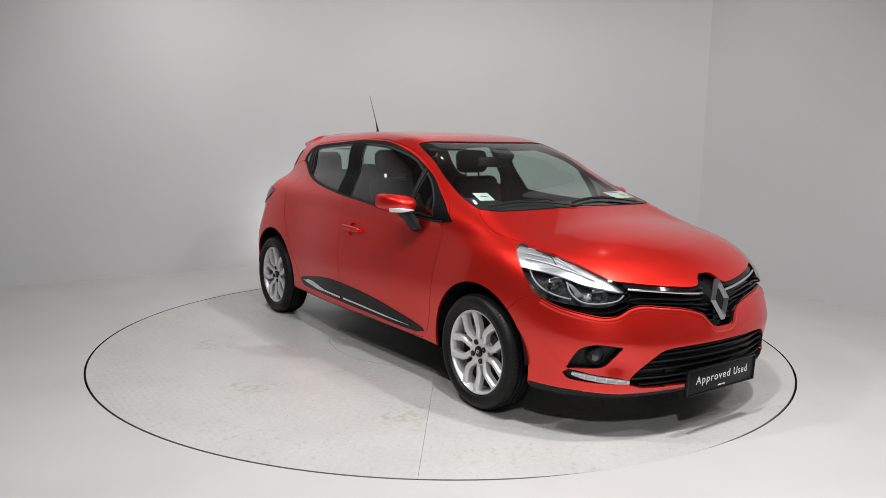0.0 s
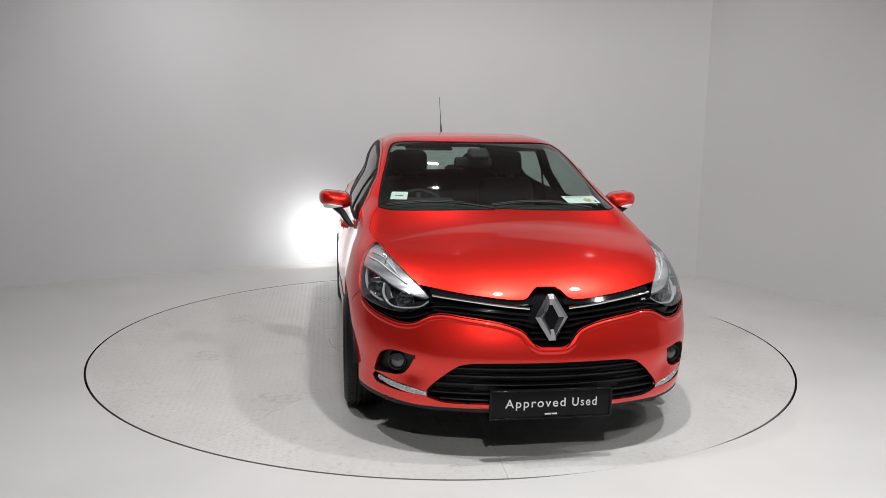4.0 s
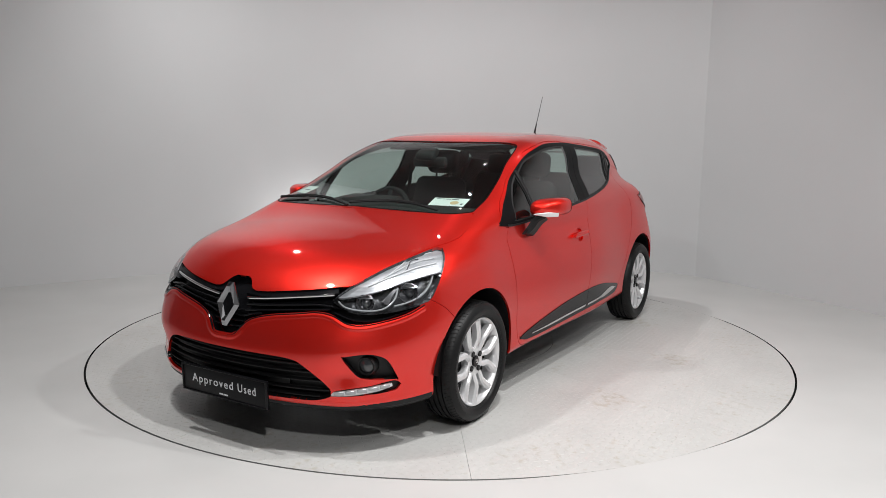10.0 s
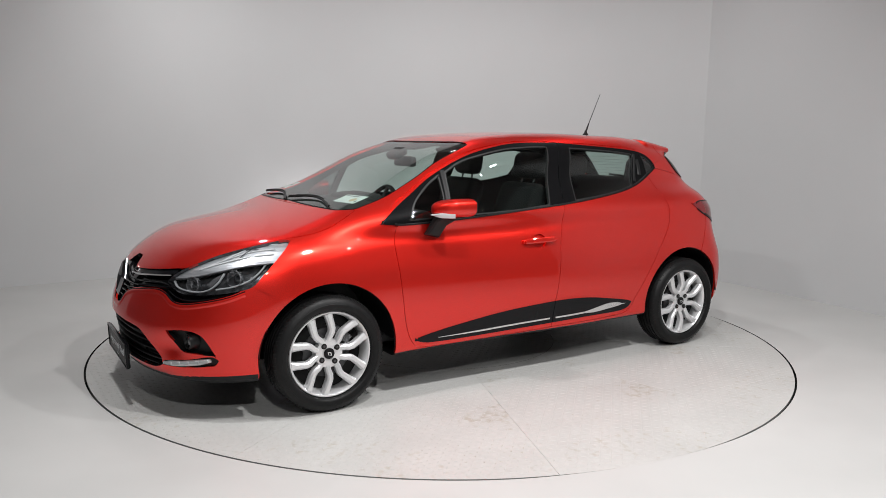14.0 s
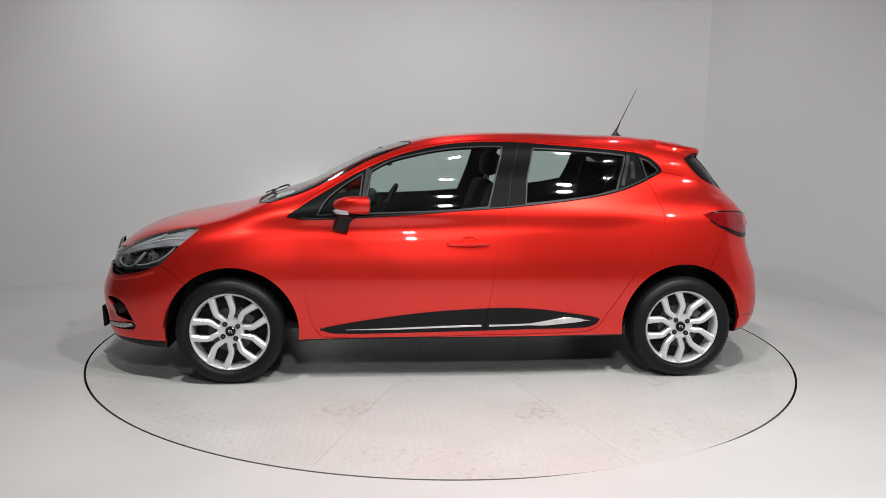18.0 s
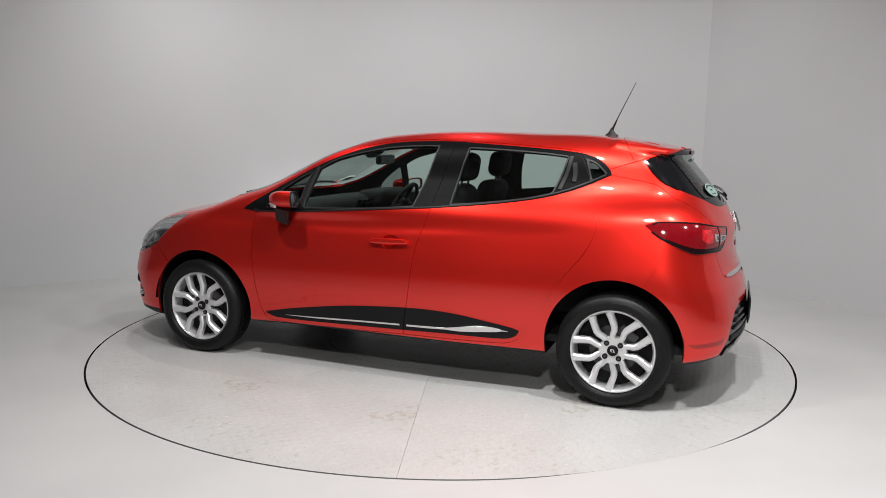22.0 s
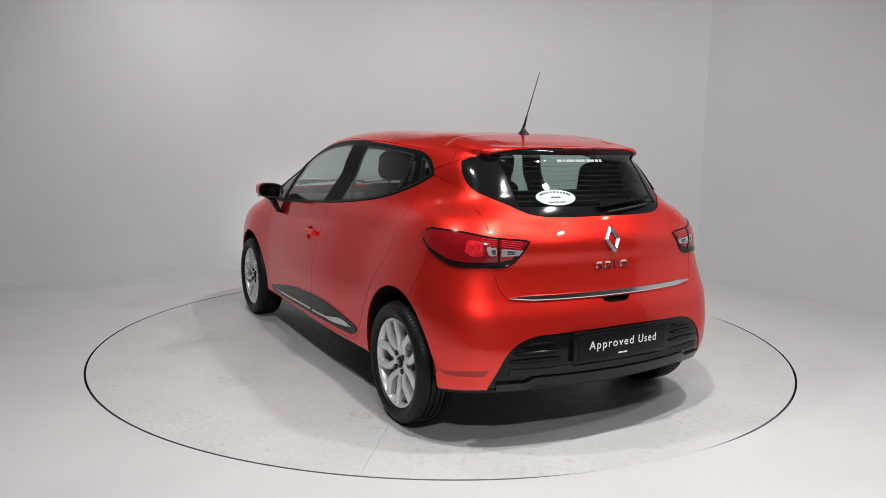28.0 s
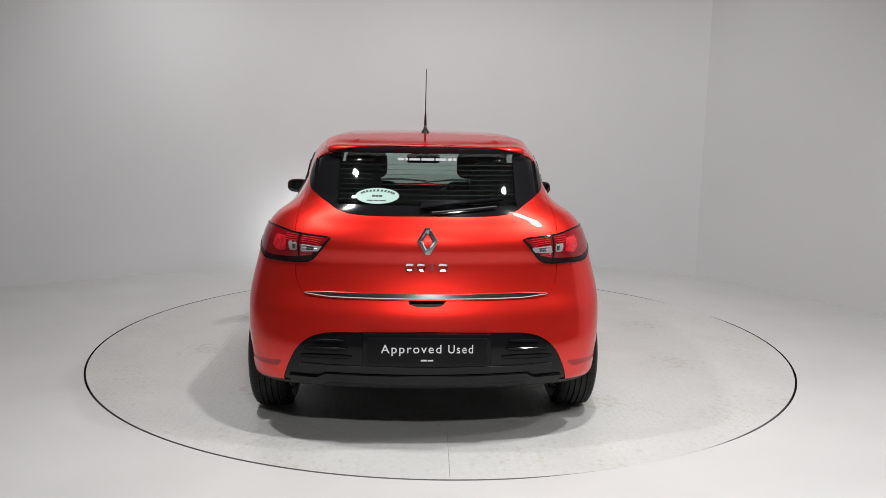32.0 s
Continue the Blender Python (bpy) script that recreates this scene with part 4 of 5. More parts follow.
# ---- front: grille, emblem, lights, plate ----
for s in SIDES:
    part("grille_chrome", ribbon(along("front", [(0.088, 0.661), (0.202, 0.671), (0.349, 0.687), (0.515, 0.703)], -0.012, s), 0.011, 0.014), CHROME, car, "chrome grille bar")
    part("grille_band", ribbon(along("front", [(0.07, 0.69), (0.2, 0.688), (0.36, 0.703), (0.53, 0.722)], -0.022, s), 0.030, 0.014), GLOSS, car)
    for pts in ([(0.085, 0.637), (0.25, 0.648), (0.44, 0.662), (0.56, 0.650)], [(0.085, 0.613), (0.2, 0.622), (0.35, 0.636), (0.5, 0.645)], [(0.085, 0.588), (0.13, 0.60), (0.18, 0.607)]):
        part("grille_slat", ribbon(along("front", pts, -0.024, s), 0.009, 0.016), GLOSS, car)
    part("grille_slat", ribbon(along("front", [(0.52, 0.633), (0.6, 0.605), (0.7, 0.600), (0.82, 0.625), (0.9, 0.645)], -0.03, s), 0.008, 0.022), GLOSS, car)
    part("grille_edge", ribbon(along("front", [(0.02, 0.497), (0.06, 0.504), (0.1, 0.55), (0.153, 0.583), (0.245, 0.604), (0.364, 0.619), (0.45, 0.629), (0.52, 0.617), (0.58, 0.587), (0.641, 0.58), (0.736, 0.593), (0.84, 0.615), (0.92, 0.645)], -0.004, s, 40), 0.007, 0.006), GLOSS, car)
    part("bumper_roll", rolled(along("front", [(0.0, 0.491), (0.055, 0.494), (0.095, 0.520), (0.125, 0.556), (0.17, 0.576), (0.245, 0.594), (0.364, 0.609), (0.45, 0.618), (0.51, 0.608), (0.57, 0.577), (0.641, 0.569), (0.736, 0.582), (0.84, 0.605), (0.92, 0.634)], 0.0, s, 60), 0.034, 0.0042, 0.0004), RED, front_bumper)
for z in (0.541, 0.565, 0.588, 0.612):
    part("grille_slat", ribbon([at("front", u, z, -0.026) if u >= 0 else at("front", -u, z, -0.026, -1) for u in np.linspace(-0.085, 0.085, 8)], 0.008, 0.014), GLOSS, car)
for z, w in ((0.408, 0.40), (0.372, 0.45), (0.333, 0.48), (0.294, 0.5), (0.262, 0.46)):
    part("lower_grille_slat", ribbon([at("front", abs(u), z, -0.036, 1 if u > 0 else -1) for u in np.linspace(-w, w, 24)], 0.007, 0.022), BLACK, front_bumper)
part("tow_mount", ribbon([at("front", abs(u), 0.315, -0.040, 1 if u > 0 else -1) for u in np.linspace(-0.32, 0.32, 12)], 0.028, 0.008), TRIM, front_bumper)

d = [(0.014, 0.098), (0.071, 0.0), (0.014, -0.098), (-0.014, -0.098), (-0.071, 0.0), (-0.014, 0.098)]
q = frame_at((2.108, 0, 0.628), Vector((0.965, 0, 0.24)))
emblem = part("front_emblem", diamond(0.071, 0.098, 0.014, 0.020), EMBLEM, car, "chrome diamond emblem", False, q)
part("emblem_back", plate_of([(x * 0.55, y * 0.55) for x, y in d], 0.003), GLOSS, emblem, m=pose(0, 0, 0.001))

NP = frame_at((2.150, 0, 0.263), Vector((0.998, 0, -0.045)))
front_plate = part("front_plate", box(0.520, 0.118, 0.010, 0.004, 2), PLATE, car, "black plate with white lettering", m=NP)
bm = bmesh.new()
for x, y, w, h in ((0, 0.061, 0.534, 0.008), (0, -0.061, 0.534, 0.008), (0.263, 0, 0.010, 0.130), (-0.263, 0, 0.010, 0.130)):
    box(w, h, 0.016, 0.0035, 3, bm, pose(x, y, 0))
part("plate_frame", bm, GLOSS, front_plate, "black plate holder", m=pose(0, 0, 0.001))
part("holder_back", box(0.526, 0.124, 0.010, 0.004, 2), BLACK, front_plate, m=pose(0, 0, -0.008))
plate_text(front_plate, 0.004)
bars((0.026, 0.024), 0.007, pose(0, -0.044, 0.0055), WHITE, front_plate)

for s in SIDES:
    light = skin_part("headlight", "headlight", HOUSING, None, s, "clear headlight with dark inner housing", inset=0.055)
    skin_part("lens", "headlight", LENS, light, s, inset=-0.001, rim=0)
    keep = (KIND == "headlight") & (LEFT == (s > 0)) & HIT["headlight_upper"]
    ob = new("indicator_reflector", skin_mesh("indicator_reflector", keep, REFLECTOR, inset=0.018, rim=0))
    ob.parent = light
    part("light_guide", ribbon(along("front", [(0.53, 0.684), (0.565, 0.657), (0.633, 0.643), (0.7, 0.641), (0.75, 0.655), (0.785, 0.69), (0.80, 0.735)], -0.030, s, 30), 0.0075, 0.012), WHITE_GUIDE, light, "pale light guide")
    part("light_guide", ribbon(along("front", [(0.78, 0.655), (0.86, 0.668), (0.93, 0.695), (0.975, 0.735), (1.0, 0.775)], -0.030, s, 26), 0.0075, 0.012), WHITE_GUIDE, light, "pale light guide")
    for u, z, r, mat in ((0.655, 0.690, 0.040, DARKCHROME), (0.875, 0.722, 0.044, DARKCHROME)):
        p, n = at("front", u, z, -0.058, s)
        q = frame_at(p, Vector((0.86, s * 0.45, 0.1)).normalized())
        # a faceted bowl: six flat sides in two steps
        part("reflector_bowl", lathe([(0.004, 0.0), (r * 0.45, 0.004), (r * 0.80, 0.018), (r, 0.038), (r * 1.05, 0.036)], 10), mat, light, "faceted reflector bowl", False, q)
        part("lamp_hood", box(r * 1.5, r * 0.42, 0.012, 0.003, 2), CHROME if u > 0.8 else DARKCHROME, light, m=q @ pose(0, r * 0.62, 0.026, -35))
        part("projector_lens", lathe([(0.0, 0.026), (r * 0.3, 0.024), (r * 0.52, 0.017), (r * 0.60, 0.006), (r * 0.62, 0.0)], 32), GLASSBALL, light, m=q)
    # bright wedge between the two bowls
    part("bowl_wedge", ribbon(along("front", [(0.742, 0.668), (0.762, 0.705), (0.80, 0.742)], -0.038, s, 10), 0.030, 0.010, taper=[1.2 - 0.09 * i for i in range(10)]), DARKCHROME, light)
    for k, w in ((0, 0.007), (1, 0.005), (2, 0.005)):
        up = 0.021 * k
        part("reflector_rib", ribbon(along("front", [(0.66 + 0.05 * k, 0.744 + up), (0.76 + 0.03 * k, 0.775 + up), (0.90, 0.806 + up), (1.03, 0.818 + up)], -0.017, s, 16), w, 0.005), GUIDE, light, "bright stepped reflector edge")
    part("reflector_step", ribbon(along("front", [(0.85, 0.80), (0.885, 0.832), (0.93, 0.838)], -0.017, s, 10), 0.006, 0.006), CHROME, light)
    part("divider", ribbon(along("front", [(0.54, 0.693), (0.625, 0.705), (0.709, 0.723), (0.808, 0.747), (0.915, 0.766), (1.04, 0.775)], -0.022, s, 26), 0.006, 0.010), DARKCHROME, light)
    # running light strip and fog lamp
    strip = skin_part("running_light", "running_light", BLACK, front_bumper, s, "white running light strip", inset=0.016)
    part("lens", ribbon(along("front", [(0.512, 0.281), (0.6, 0.289), (0.7, 0.302), (0.765, 0.314)], -0.014, s, 14), 0.027, 0.012, taper=[0.8 + 0.2 * min(1, i / 3) - 0.35 * max(0, (i - 9) / 4) for i in range(14)]), GUIDE, strip)
    for i in range(5):
        p, n = at("front", 0.545 + 0.047 * i, 0.286 + 0.006 * i, -0.001, s)
        part("led", box(0.044, 0.015, 0.006, 0.002, 1), REFLECTOR, strip, "bright running light cell", m=frame_at(p, n))
    p, n = at("front", 0.665, 0.398, -0.034, s)
    q = frame_at(p, Vector((0.97, s * 0.2, 0)))
    fog = part("fog_lamp", lathe([(0.0, 0.002), (0.028, 0.004), (0.033, 0.022), (0.038, 0.024), (0.042, 0.014), (0.044, -0.02)], 40, m=q), BLACK, front_bumper, "round fog lamp in a black recess")
    part("lens", lathe([(0.0, 0.020), (0.017, 0.018), (0.030, 0.013), (0.032, 0.008)], 32, m=q), GLASSBALL, fog)
    part("bulb_bowl", lathe([(0.0, 0.006), (0.02, 0.007), (0.036, 0.012)], 32, m=q), DARKCHROME, fog)

lip = [at("front", abs(u), 0.212 + max(0, abs(u) - 0.5) * 0.05, -0.030, 1 if u > 0 else -1) for u in np.linspace(-0.97, 0.97, 48)]
bm = bmesh.new()
rows = []
for p, n in lip:
    n = Vector((n.x, n.y, 0)).normalized()
    rows.append([bm.verts.new(p + n * a + Vector((0, 0, b))) for a, b in ((-0.06, 0.012), (0.024, 0.014), (0.031, -0.004), (0.026, -0.024), (0.010, -0.034), (-0.06, -0.036))])
for a, b in zip(rows, rows[1:]):
    for j in range(6):
        bm.faces.new((a[j], b[j], b[(j + 1) % 6], a[(j + 1) % 6]))
bmesh.ops.recalc_face_normals(bm, faces=bm.faces)
part("lip", bm, BLACK, front_bumper, "black plastic front lip")

# ---- windscreen: wipers, stickers ----
part("cowl", ribbon([at("face", y, 0.985 - 0.02 * y * y, -0.022) if y >= 0 else at("face", -y, 0.985 - 0.02 * y * y, -0.022, -1) for y in np.linspace(-0.63, 0.63, 30)], 0.035, 0.012), BLACK, car, "black scuttle panel")
for y0, y1, z1 in ((-0.05, -0.62, 1.005), (0.50, -0.06, 1.008)):
    places = [at("face", abs(y), 0.998 + 0.022 * math.sin(math.pi * i / 11) + (z1 - 0.998) * i / 11, 0.006, 1 if y > 0 else -1) for i, y in enumerate(np.linspace(y0, y1, 12))]
    wiper = part("front_wiper", ribbon(places, 0.009, 0.008, taper=[1.5 - 0.8 * i / 11 for i in range(12)]), BLACK, car, "black windscreen wiper")
    part("blade", ribbon([(p + Vector((-0.003, 0, 0.007)), n) for p, n in places[3:]], 0.005, 0.007), RUBBER, wiper)
for y, z, w, h, s in ((0.487, 1.046, 0.20, 0.105, 1), (0.54, 1.062, 0.092, 0.105, -1)):
    p, n = at("face", y, z, -0.007, s)
    sticker = part("paper_sticker", box(w, h, 0.001, 0.0003, 1), PAPER, car, "white paper sticker inside the windscreen", False, frame_at(p, n))
    if s > 0:
        bars((0.05, 0.03, 0.04), 0.007, pose(-0.02, 0.036, 0.001), PRINT, sticker)
        part("printed_patch", lathe([(0.0, 0.0), (0.024, 0.0), (0.024, -0.0005)], 20), TAN, sticker, m=pose(0.035, -0.010, 0.0012))
        bars((0.012,), 0.020, pose(0.08, -0.026, 0.0012), PRINT, sticker, "printed_mark")
    else:
        bars((0.012, 0.03), 0.009, pose(0, 0, 0.001), PRINT, sticker)

# ---- door mirrors and handles ----
for s in SIDES:
    bm = bmesh.new()
    rows = []
    c = Vector((0.640, s * 0.884, 1.005))
    for i in range(15):
        f = i / 14
        x = 0.085 - 0.165 * f
        k = math.sqrt(max(0.0, 1 - (1 - f / 0.72) ** 2.4)) if f < 0.72 else 1.0
        k = max(k, 0.06)
        row = []
        for j in range(28):
            a = 2 * math.pi * j / 28
            ca, sa = math.cos(a), math.sin(a)
            yy = 0.092 * k * math.copysign(abs(ca) ** 0.62, ca)
            zz = (0.052 if sa > 0 else 0.046) * k * math.copysign(abs(sa) ** 0.66, sa) + 0.008 * (yy / 0.09)
            row.append(bm.verts.new(c + Vector((x - 0.030 * (yy / 0.092) - 0.004, s * (yy + 0.004), zz))))
        rows.append(row)
    for a, b in zip(rows, rows[1:]):
        for j in range(28):
            bm.faces.new((a[j], a[(j + 1) % 28], b[(j + 1) % 28], b[j]))
    bm.faces.new(rows[0])
    inner = [bm.verts.new(v.co + (c + Vector((-0.09, 0, 0)) - v.co) * 0.10 + Vector((0.004, 0, 0))) for v in rows[-1]]
    for j in range(28):
        bm.faces.new((rows[-1][j], rows[-1][(j + 1) % 28], inner[(j + 1) % 28], inner[j]))
    bmesh.ops.recalc_face_normals(bm, faces=bm.faces)
    mirror = part("door_mirror", bm, RED, car, "red door mirror with a black foot")
    bm = bmesh.new()
    bm.faces.new([bm.verts.new(v) for v in [p + Vector((0.002, 0, 0)) for p in [Vector((0.558 - 0.030 * (0.083 * math.copysign(abs(math.cos(a)) ** 0.62, math.cos(a)) / 0.092), s * (0.888 + 0.083 * math.copysign(abs(math.cos(a)) ** 0.62, math.cos(a))), 1.005 + 0.043 * math.copysign(abs(math.sin(a)) ** 0.66, math.sin(a)) + 0.007 * math.cos(a))) for a in [2 * math.pi * j / 28 for j in range(28)]]]])
    part("mirror_glass", bm, MIRROR, mirror)
    loop = [(math.copysign(abs(math.cos(a)) ** 0.62, math.cos(a)), math.copysign(abs(math.sin(a)) ** 0.66, math.sin(a))) for a in [2 * math.pi * j / 28 for j in range(28)]]
    bm = bmesh.new()
    edge = [[bm.verts.new((x - 0.030 * u, s * (0.888 + 0.0935 * k * u), 1.005 + (0.053 if v > 0 else 0.047) * k * v + 0.008 * u)) for u, v in loop] for x, k in ((0.556, 1.0), (0.5505, 0.985), (0.5505, 0.90), (0.557, 0.885))]
    for a, b in zip(edge, edge[1:]):
        for j in range(28):
            bm.faces.new((a[j], a[(j + 1) % 28], b[(j + 1) % 28], b[j]))
    bmesh.ops.recalc_face_normals(bm, faces=bm.faces)
    part("mirror_bezel", bm, BLACK, mirror, "black mirror bezel")
    foot = [((0.690, s * 0.782, 0.852), (0, s, 0.2)), ((0.682, s * 0.802, 0.888), (0, s, -0.1)), ((0.668, s * 0.827, 0.935), (0, s, -0.3)), ((0.645, s * 0.868, 0.975), (0, s * 0.6, -0.8))]
    part("mirror_foot", ribbon([(Vector(p), Vector(n).normalized()) for p, n in foot], 0.085, 0.036, taper=(1.0, 0.95, 1.0, 1.3)), BLACK, mirror, "black plastic mirror foot")
    places = []
    for i in range(12):
        a = radians(-60 + 100 * i / 11)
        yy = 0.084 * math.sin(a)
        places.append((c + Vector((0.066 - 0.105 * max(0, math.sin(a)) ** 1.7 - 0.030 * yy / 0.092, s * (yy + 0.012), -0.030)), Vector((math.cos(a), s * math.sin(a), -0.25)).normalized()))
    part("repeater", ribbon(places[3:], 0.027, 0.010, taper=[0.15 + 0.85 * min(1, i / 5) for i in range(9)]), GUIDE, mirror, "clear indicator lens")
    part("strip_inlay", ribbon(along("side", [(0.66, 0.301), (0.429, 0.306), (0.15, 0.316), (-0.105, 0.323)], 0.003, s, 24), 0.012, 0.005, taper=[0.35 + 0.65 * min(1, i / 9) for i in range(24)]), CHROME, doors[s][0], "thin chrome inlay")
    part("strip_inlay", ribbon(along("side", [(-0.148, 0.323), (-0.30, 0.326), (-0.45, 0.332), (-0.60, 0.347), (-0.74, 0.346)], 0.003, s, 32), 0.036, 0.005, bevel=0.2, taper=[0.33 if i < 13 else 0.33 + 0.67 * math.sin(math.pi * min(1, (i - 12) / 17) ** 1.2) ** 0.8 if i < 29 else 0.30 - 0.08 * (i - 28) for i in range(32)]), CHROME, doors[s][1], "chrome inlay widening to the rear")
    handle = part("door_handle", ribbon(along("side", [(0.085, 0.783), (0.05, 0.787), (-0.03, 0.789), (-0.10, 0.791), (-0.145, 0.792)], 0.014, s, 18), 0.030, 0.014, bevel=0.45, taper=[0.55 + 0.45 * min(1, i / 4, (17 - i) / 2) for i in range(18)]), RED, doors[s][0], "red door handle")
    for x in (0.078, -0.125):
        p, n = at("side", x, 0.786, -0.004, s)
        part("handle_foot", box(0.03, 0.022, 0.04, 0.006, 2), RED, handle, m=frame_at(p, n))
    p, n = at("side", -0.118, 0.791, 0.029, s)
    part("lock_cap", lathe([(0.0, 0.001), (0.007, 0.0008), (0.008, -0.001)], 20), RED, handle, m=frame_at(p, n))
    grip = part("rear_door_handle", ribbon(along("side", [(-1.018, 1.25), (-1.028, 1.2), (-1.025, 1.15)], -0.002, s, 10), 0.032, 0.010, bevel=0.5), BLACK, doors[s][1], "black handle hidden beside the window")
    part("handle_cover", ribbon(along("side", [(-1.002, 1.285), (-0.985, 1.2), (-0.955, 1.11)], 0.0, s, 10), 0.022, 0.005), BLACK, doors[s][1])
    part("belt_moulding", ribbon(along("side", [(0.905, 0.926), (0.845, 0.921), (0.59, 0.931), (0.273, 0.952), (-0.043, 0.976), (-0.264, 0.991), (-0.549, 1.020), (-0.803, 1.057), (-0.964, 1.096), (-1.096, 1.147), (-1.18, 1.188)], 0.0, s, 40), 0.010, 0.006), BLACK, car, "matt black window moulding")
    part("divider_bar", ribbon(along("side", [(0.575, 0.945), (0.555, 1.06), (0.533, 1.195)], 0.0, s, 8), 0.022, 0.004), BLACK, doors[s][0])

# ---- rear: lights, plate, badges, wiper ----
for s in SIDES:
    lamp_ = skin_part("tail_light", "tail_light", RED_LENS, None, s, "red tail light with a clear segment", inset=-0.003, rim=0.012)
    for n_, name, mat, out in (("tail_dark", "dark_segment", BRAKE, 0.0040), ("tail_clear", "clear_segment", TAIL_CLEAR, 0.0045), ("tail_clear_outer", "clear_segment", TAIL_CLEAR, 0.0045), ("tail_block", "lamp_block", RED_BRIGHT, 0.0042)):
        keep = (KIND == "tail_light") & (LEFT == (s > 0)) & HIT[n_]
        ob = new(name, skin_mesh(name, keep, mat, inset=-out, rim=0.004))
        ob.parent = lamp_
    for loop in ([(0.546, 0.893), (0.512, 0.888), (0.515, 0.872), (0.546, 0.870)], [(0.611, 0.897), (0.594, 0.895), (0.594, 0.875), (0.608, 0.876)]):
        ends = [at("rear", u, z, 0.0048, s)[0] for u, z in loop]
        c = sum(ends, Vector()) / 4
        n = at("rear", sum(u for u, _ in loop) / 4, 0.884, 0.0, s)[1]
        bm = bmesh.new()
        low, top = [bm.verts.new(e) for e in ends], [bm.verts.new(c + (e - c) * 0.8 + n * 0.0016) for e in ends]
        for i in range(4):
            bm.faces.new((low[i], low[(i + 1) % 4], top[(i + 1) % 4], top[i]))
        bm.faces.new(top)
        bmesh.ops.recalc_face_normals(bm, faces=bm.faces)
        part("reverse_lamp", bm, HOUSING, lamp_, "dark lamp behind the clear segment", False)
    for k in range(3):
        part("clear_rib", ribbon(along("rear", [(0.568, 0.8945 - 0.0125 * k), (0.492, 0.887 - 0.0075 * k)], 0.0045, s, 8), 0.002, 0.0016), WHITE_GUIDE, lamp_)
    part("seam", ribbon(along("rear", [(0.583, 0.945), (0.581, 0.885), (0.580, 0.826)], 0.0015, s, 8), 0.008, 0.004), GLOSS, lamp_)
    part("lower_edge", ribbon(along("rear", [(0.95, 0.92), (0.902, 0.882), (0.824, 0.842), (0.76, 0.820), (0.644, 0.819), (0.54, 0.823), (0.486, 0.873), (0.446, 0.928)], 0.001, s, 36), 0.009, 0.004), GLOSS, lamp_, "dark lower edge")
    part("light_edge", ribbon(along("rear", [(0.94, 0.955), (0.895, 0.968), (0.742, 0.964), (0.6, 0.943), (0.458, 0.930)], 0.001, s, 24), 0.009, 0.004), GLOSS, lamp_, "dark upper edge")
    for k in range(4):
        z = 0.934 - 0.0085 * k
        part("lens_rib", ribbon(along("rear", [(0.570, z), (0.52, z - 0.005), (0.478 + 0.004 * k, z - 0.009 - 0.001 * k)], 0.002, s, 10), 0.0035, 0.0025), RED_BRIGHT, lamp_)
        part("lens_rib", ribbon(along("rear", [(0.592, z + 0.003), (0.625, z + 0.005), (0.655, z + 0.007)], 0.002, s, 8), 0.0035, 0.0025), RED_BRIGHT, lamp_)
    for k in range(2):
        part("lens_rib", ribbon(along("rear", [(0.570, 0.857 - 0.008 * k), (0.52, 0.861 - 0.006 * k)], 0.002, s, 8), 0.003, 0.0025), RED_BRIGHT, lamp_)
    for u0, u1, z in ((0.345, 0.465, 0.490), (0.335, 0.505, 0.455), (0.315, 0.525, 0.420)):
        part("vent_fin", ribbon(along("rear", [(u0, z), (u1, z - 0.006)], -0.004, s, 12), 0.016, 0.014, taper=[0.5 + 0.5 * min(1, i / 3, (11 - i) / 2) for i in range(12)]), GLOSS, rear_bumper)
part("valance_strip", ribbon([at("rear", abs(u), 0.362, -0.004, 1 if u > 0 else -1) for u in np.linspace(-0.53, 0.53, 30)], 0.034, 0.006), TRIM, rear_bumper, "recessed black strip")
part("valance_edge", ribbon([at("rear", abs(u), 0.318 + (0.0 if abs(u) < 0.44 else -0.02), -0.006, 1 if u > 0 else -1) for u in np.linspace(-0.58, 0.58, 30)], 0.05, 0.012), VALANCE, rear_bumper)
part("chrome_strip", ribbon([at("rear", abs(u), 0.682 + 0.022 * max(0, abs(u) - 0.3) ** 1.5, -0.002, 1 if u > 0 else -1) for u in np.linspace(-0.535, 0.535, 48)], 0.025, 0.011, taper=[min(1, 0.25 + i / 6, 0.25 + (47 - i) / 6) for i in range(48)]), CHROME, tailgate, "chrome strip along the tailgate")
RP = frame_at((-1.950, 0, 0.458), Vector((-1, 0, -0.03)))
rear_plate = part("rear_plate", box(0.520, 0.114, 0.010, 0.004, 2), PLATE, car, "black plate with white lettering", m=RP)
part("plate_surround", box(0.56, 0.146, 0.010, 0.005, 2), GLOSS, rear_plate, m=pose(0, 0.002, -0.004))
plate_text(rear_plate, 0.006)
bars((0.026, 0.024), 0.007, pose(0, -0.044, 0.0055), WHITE, rear_plate)
d = [(0.010, 0.061), (0.046, 0.0), (0.010, -0.061), (-0.010, -0.061), (-0.046, 0.0), (-0.010, 0.061)]
p, n = at("back", 0.0, 0.922, 0.001)
part("rear_emblem", diamond(0.046, 0.061, 0.010, 0.014), EMBLEM, tailgate, "chrome diamond emblem", False, frame_at(p, n))
p, n = at("back", 0.0, 0.807, 0.001)
badge = Matrix(frame_at(p, n))
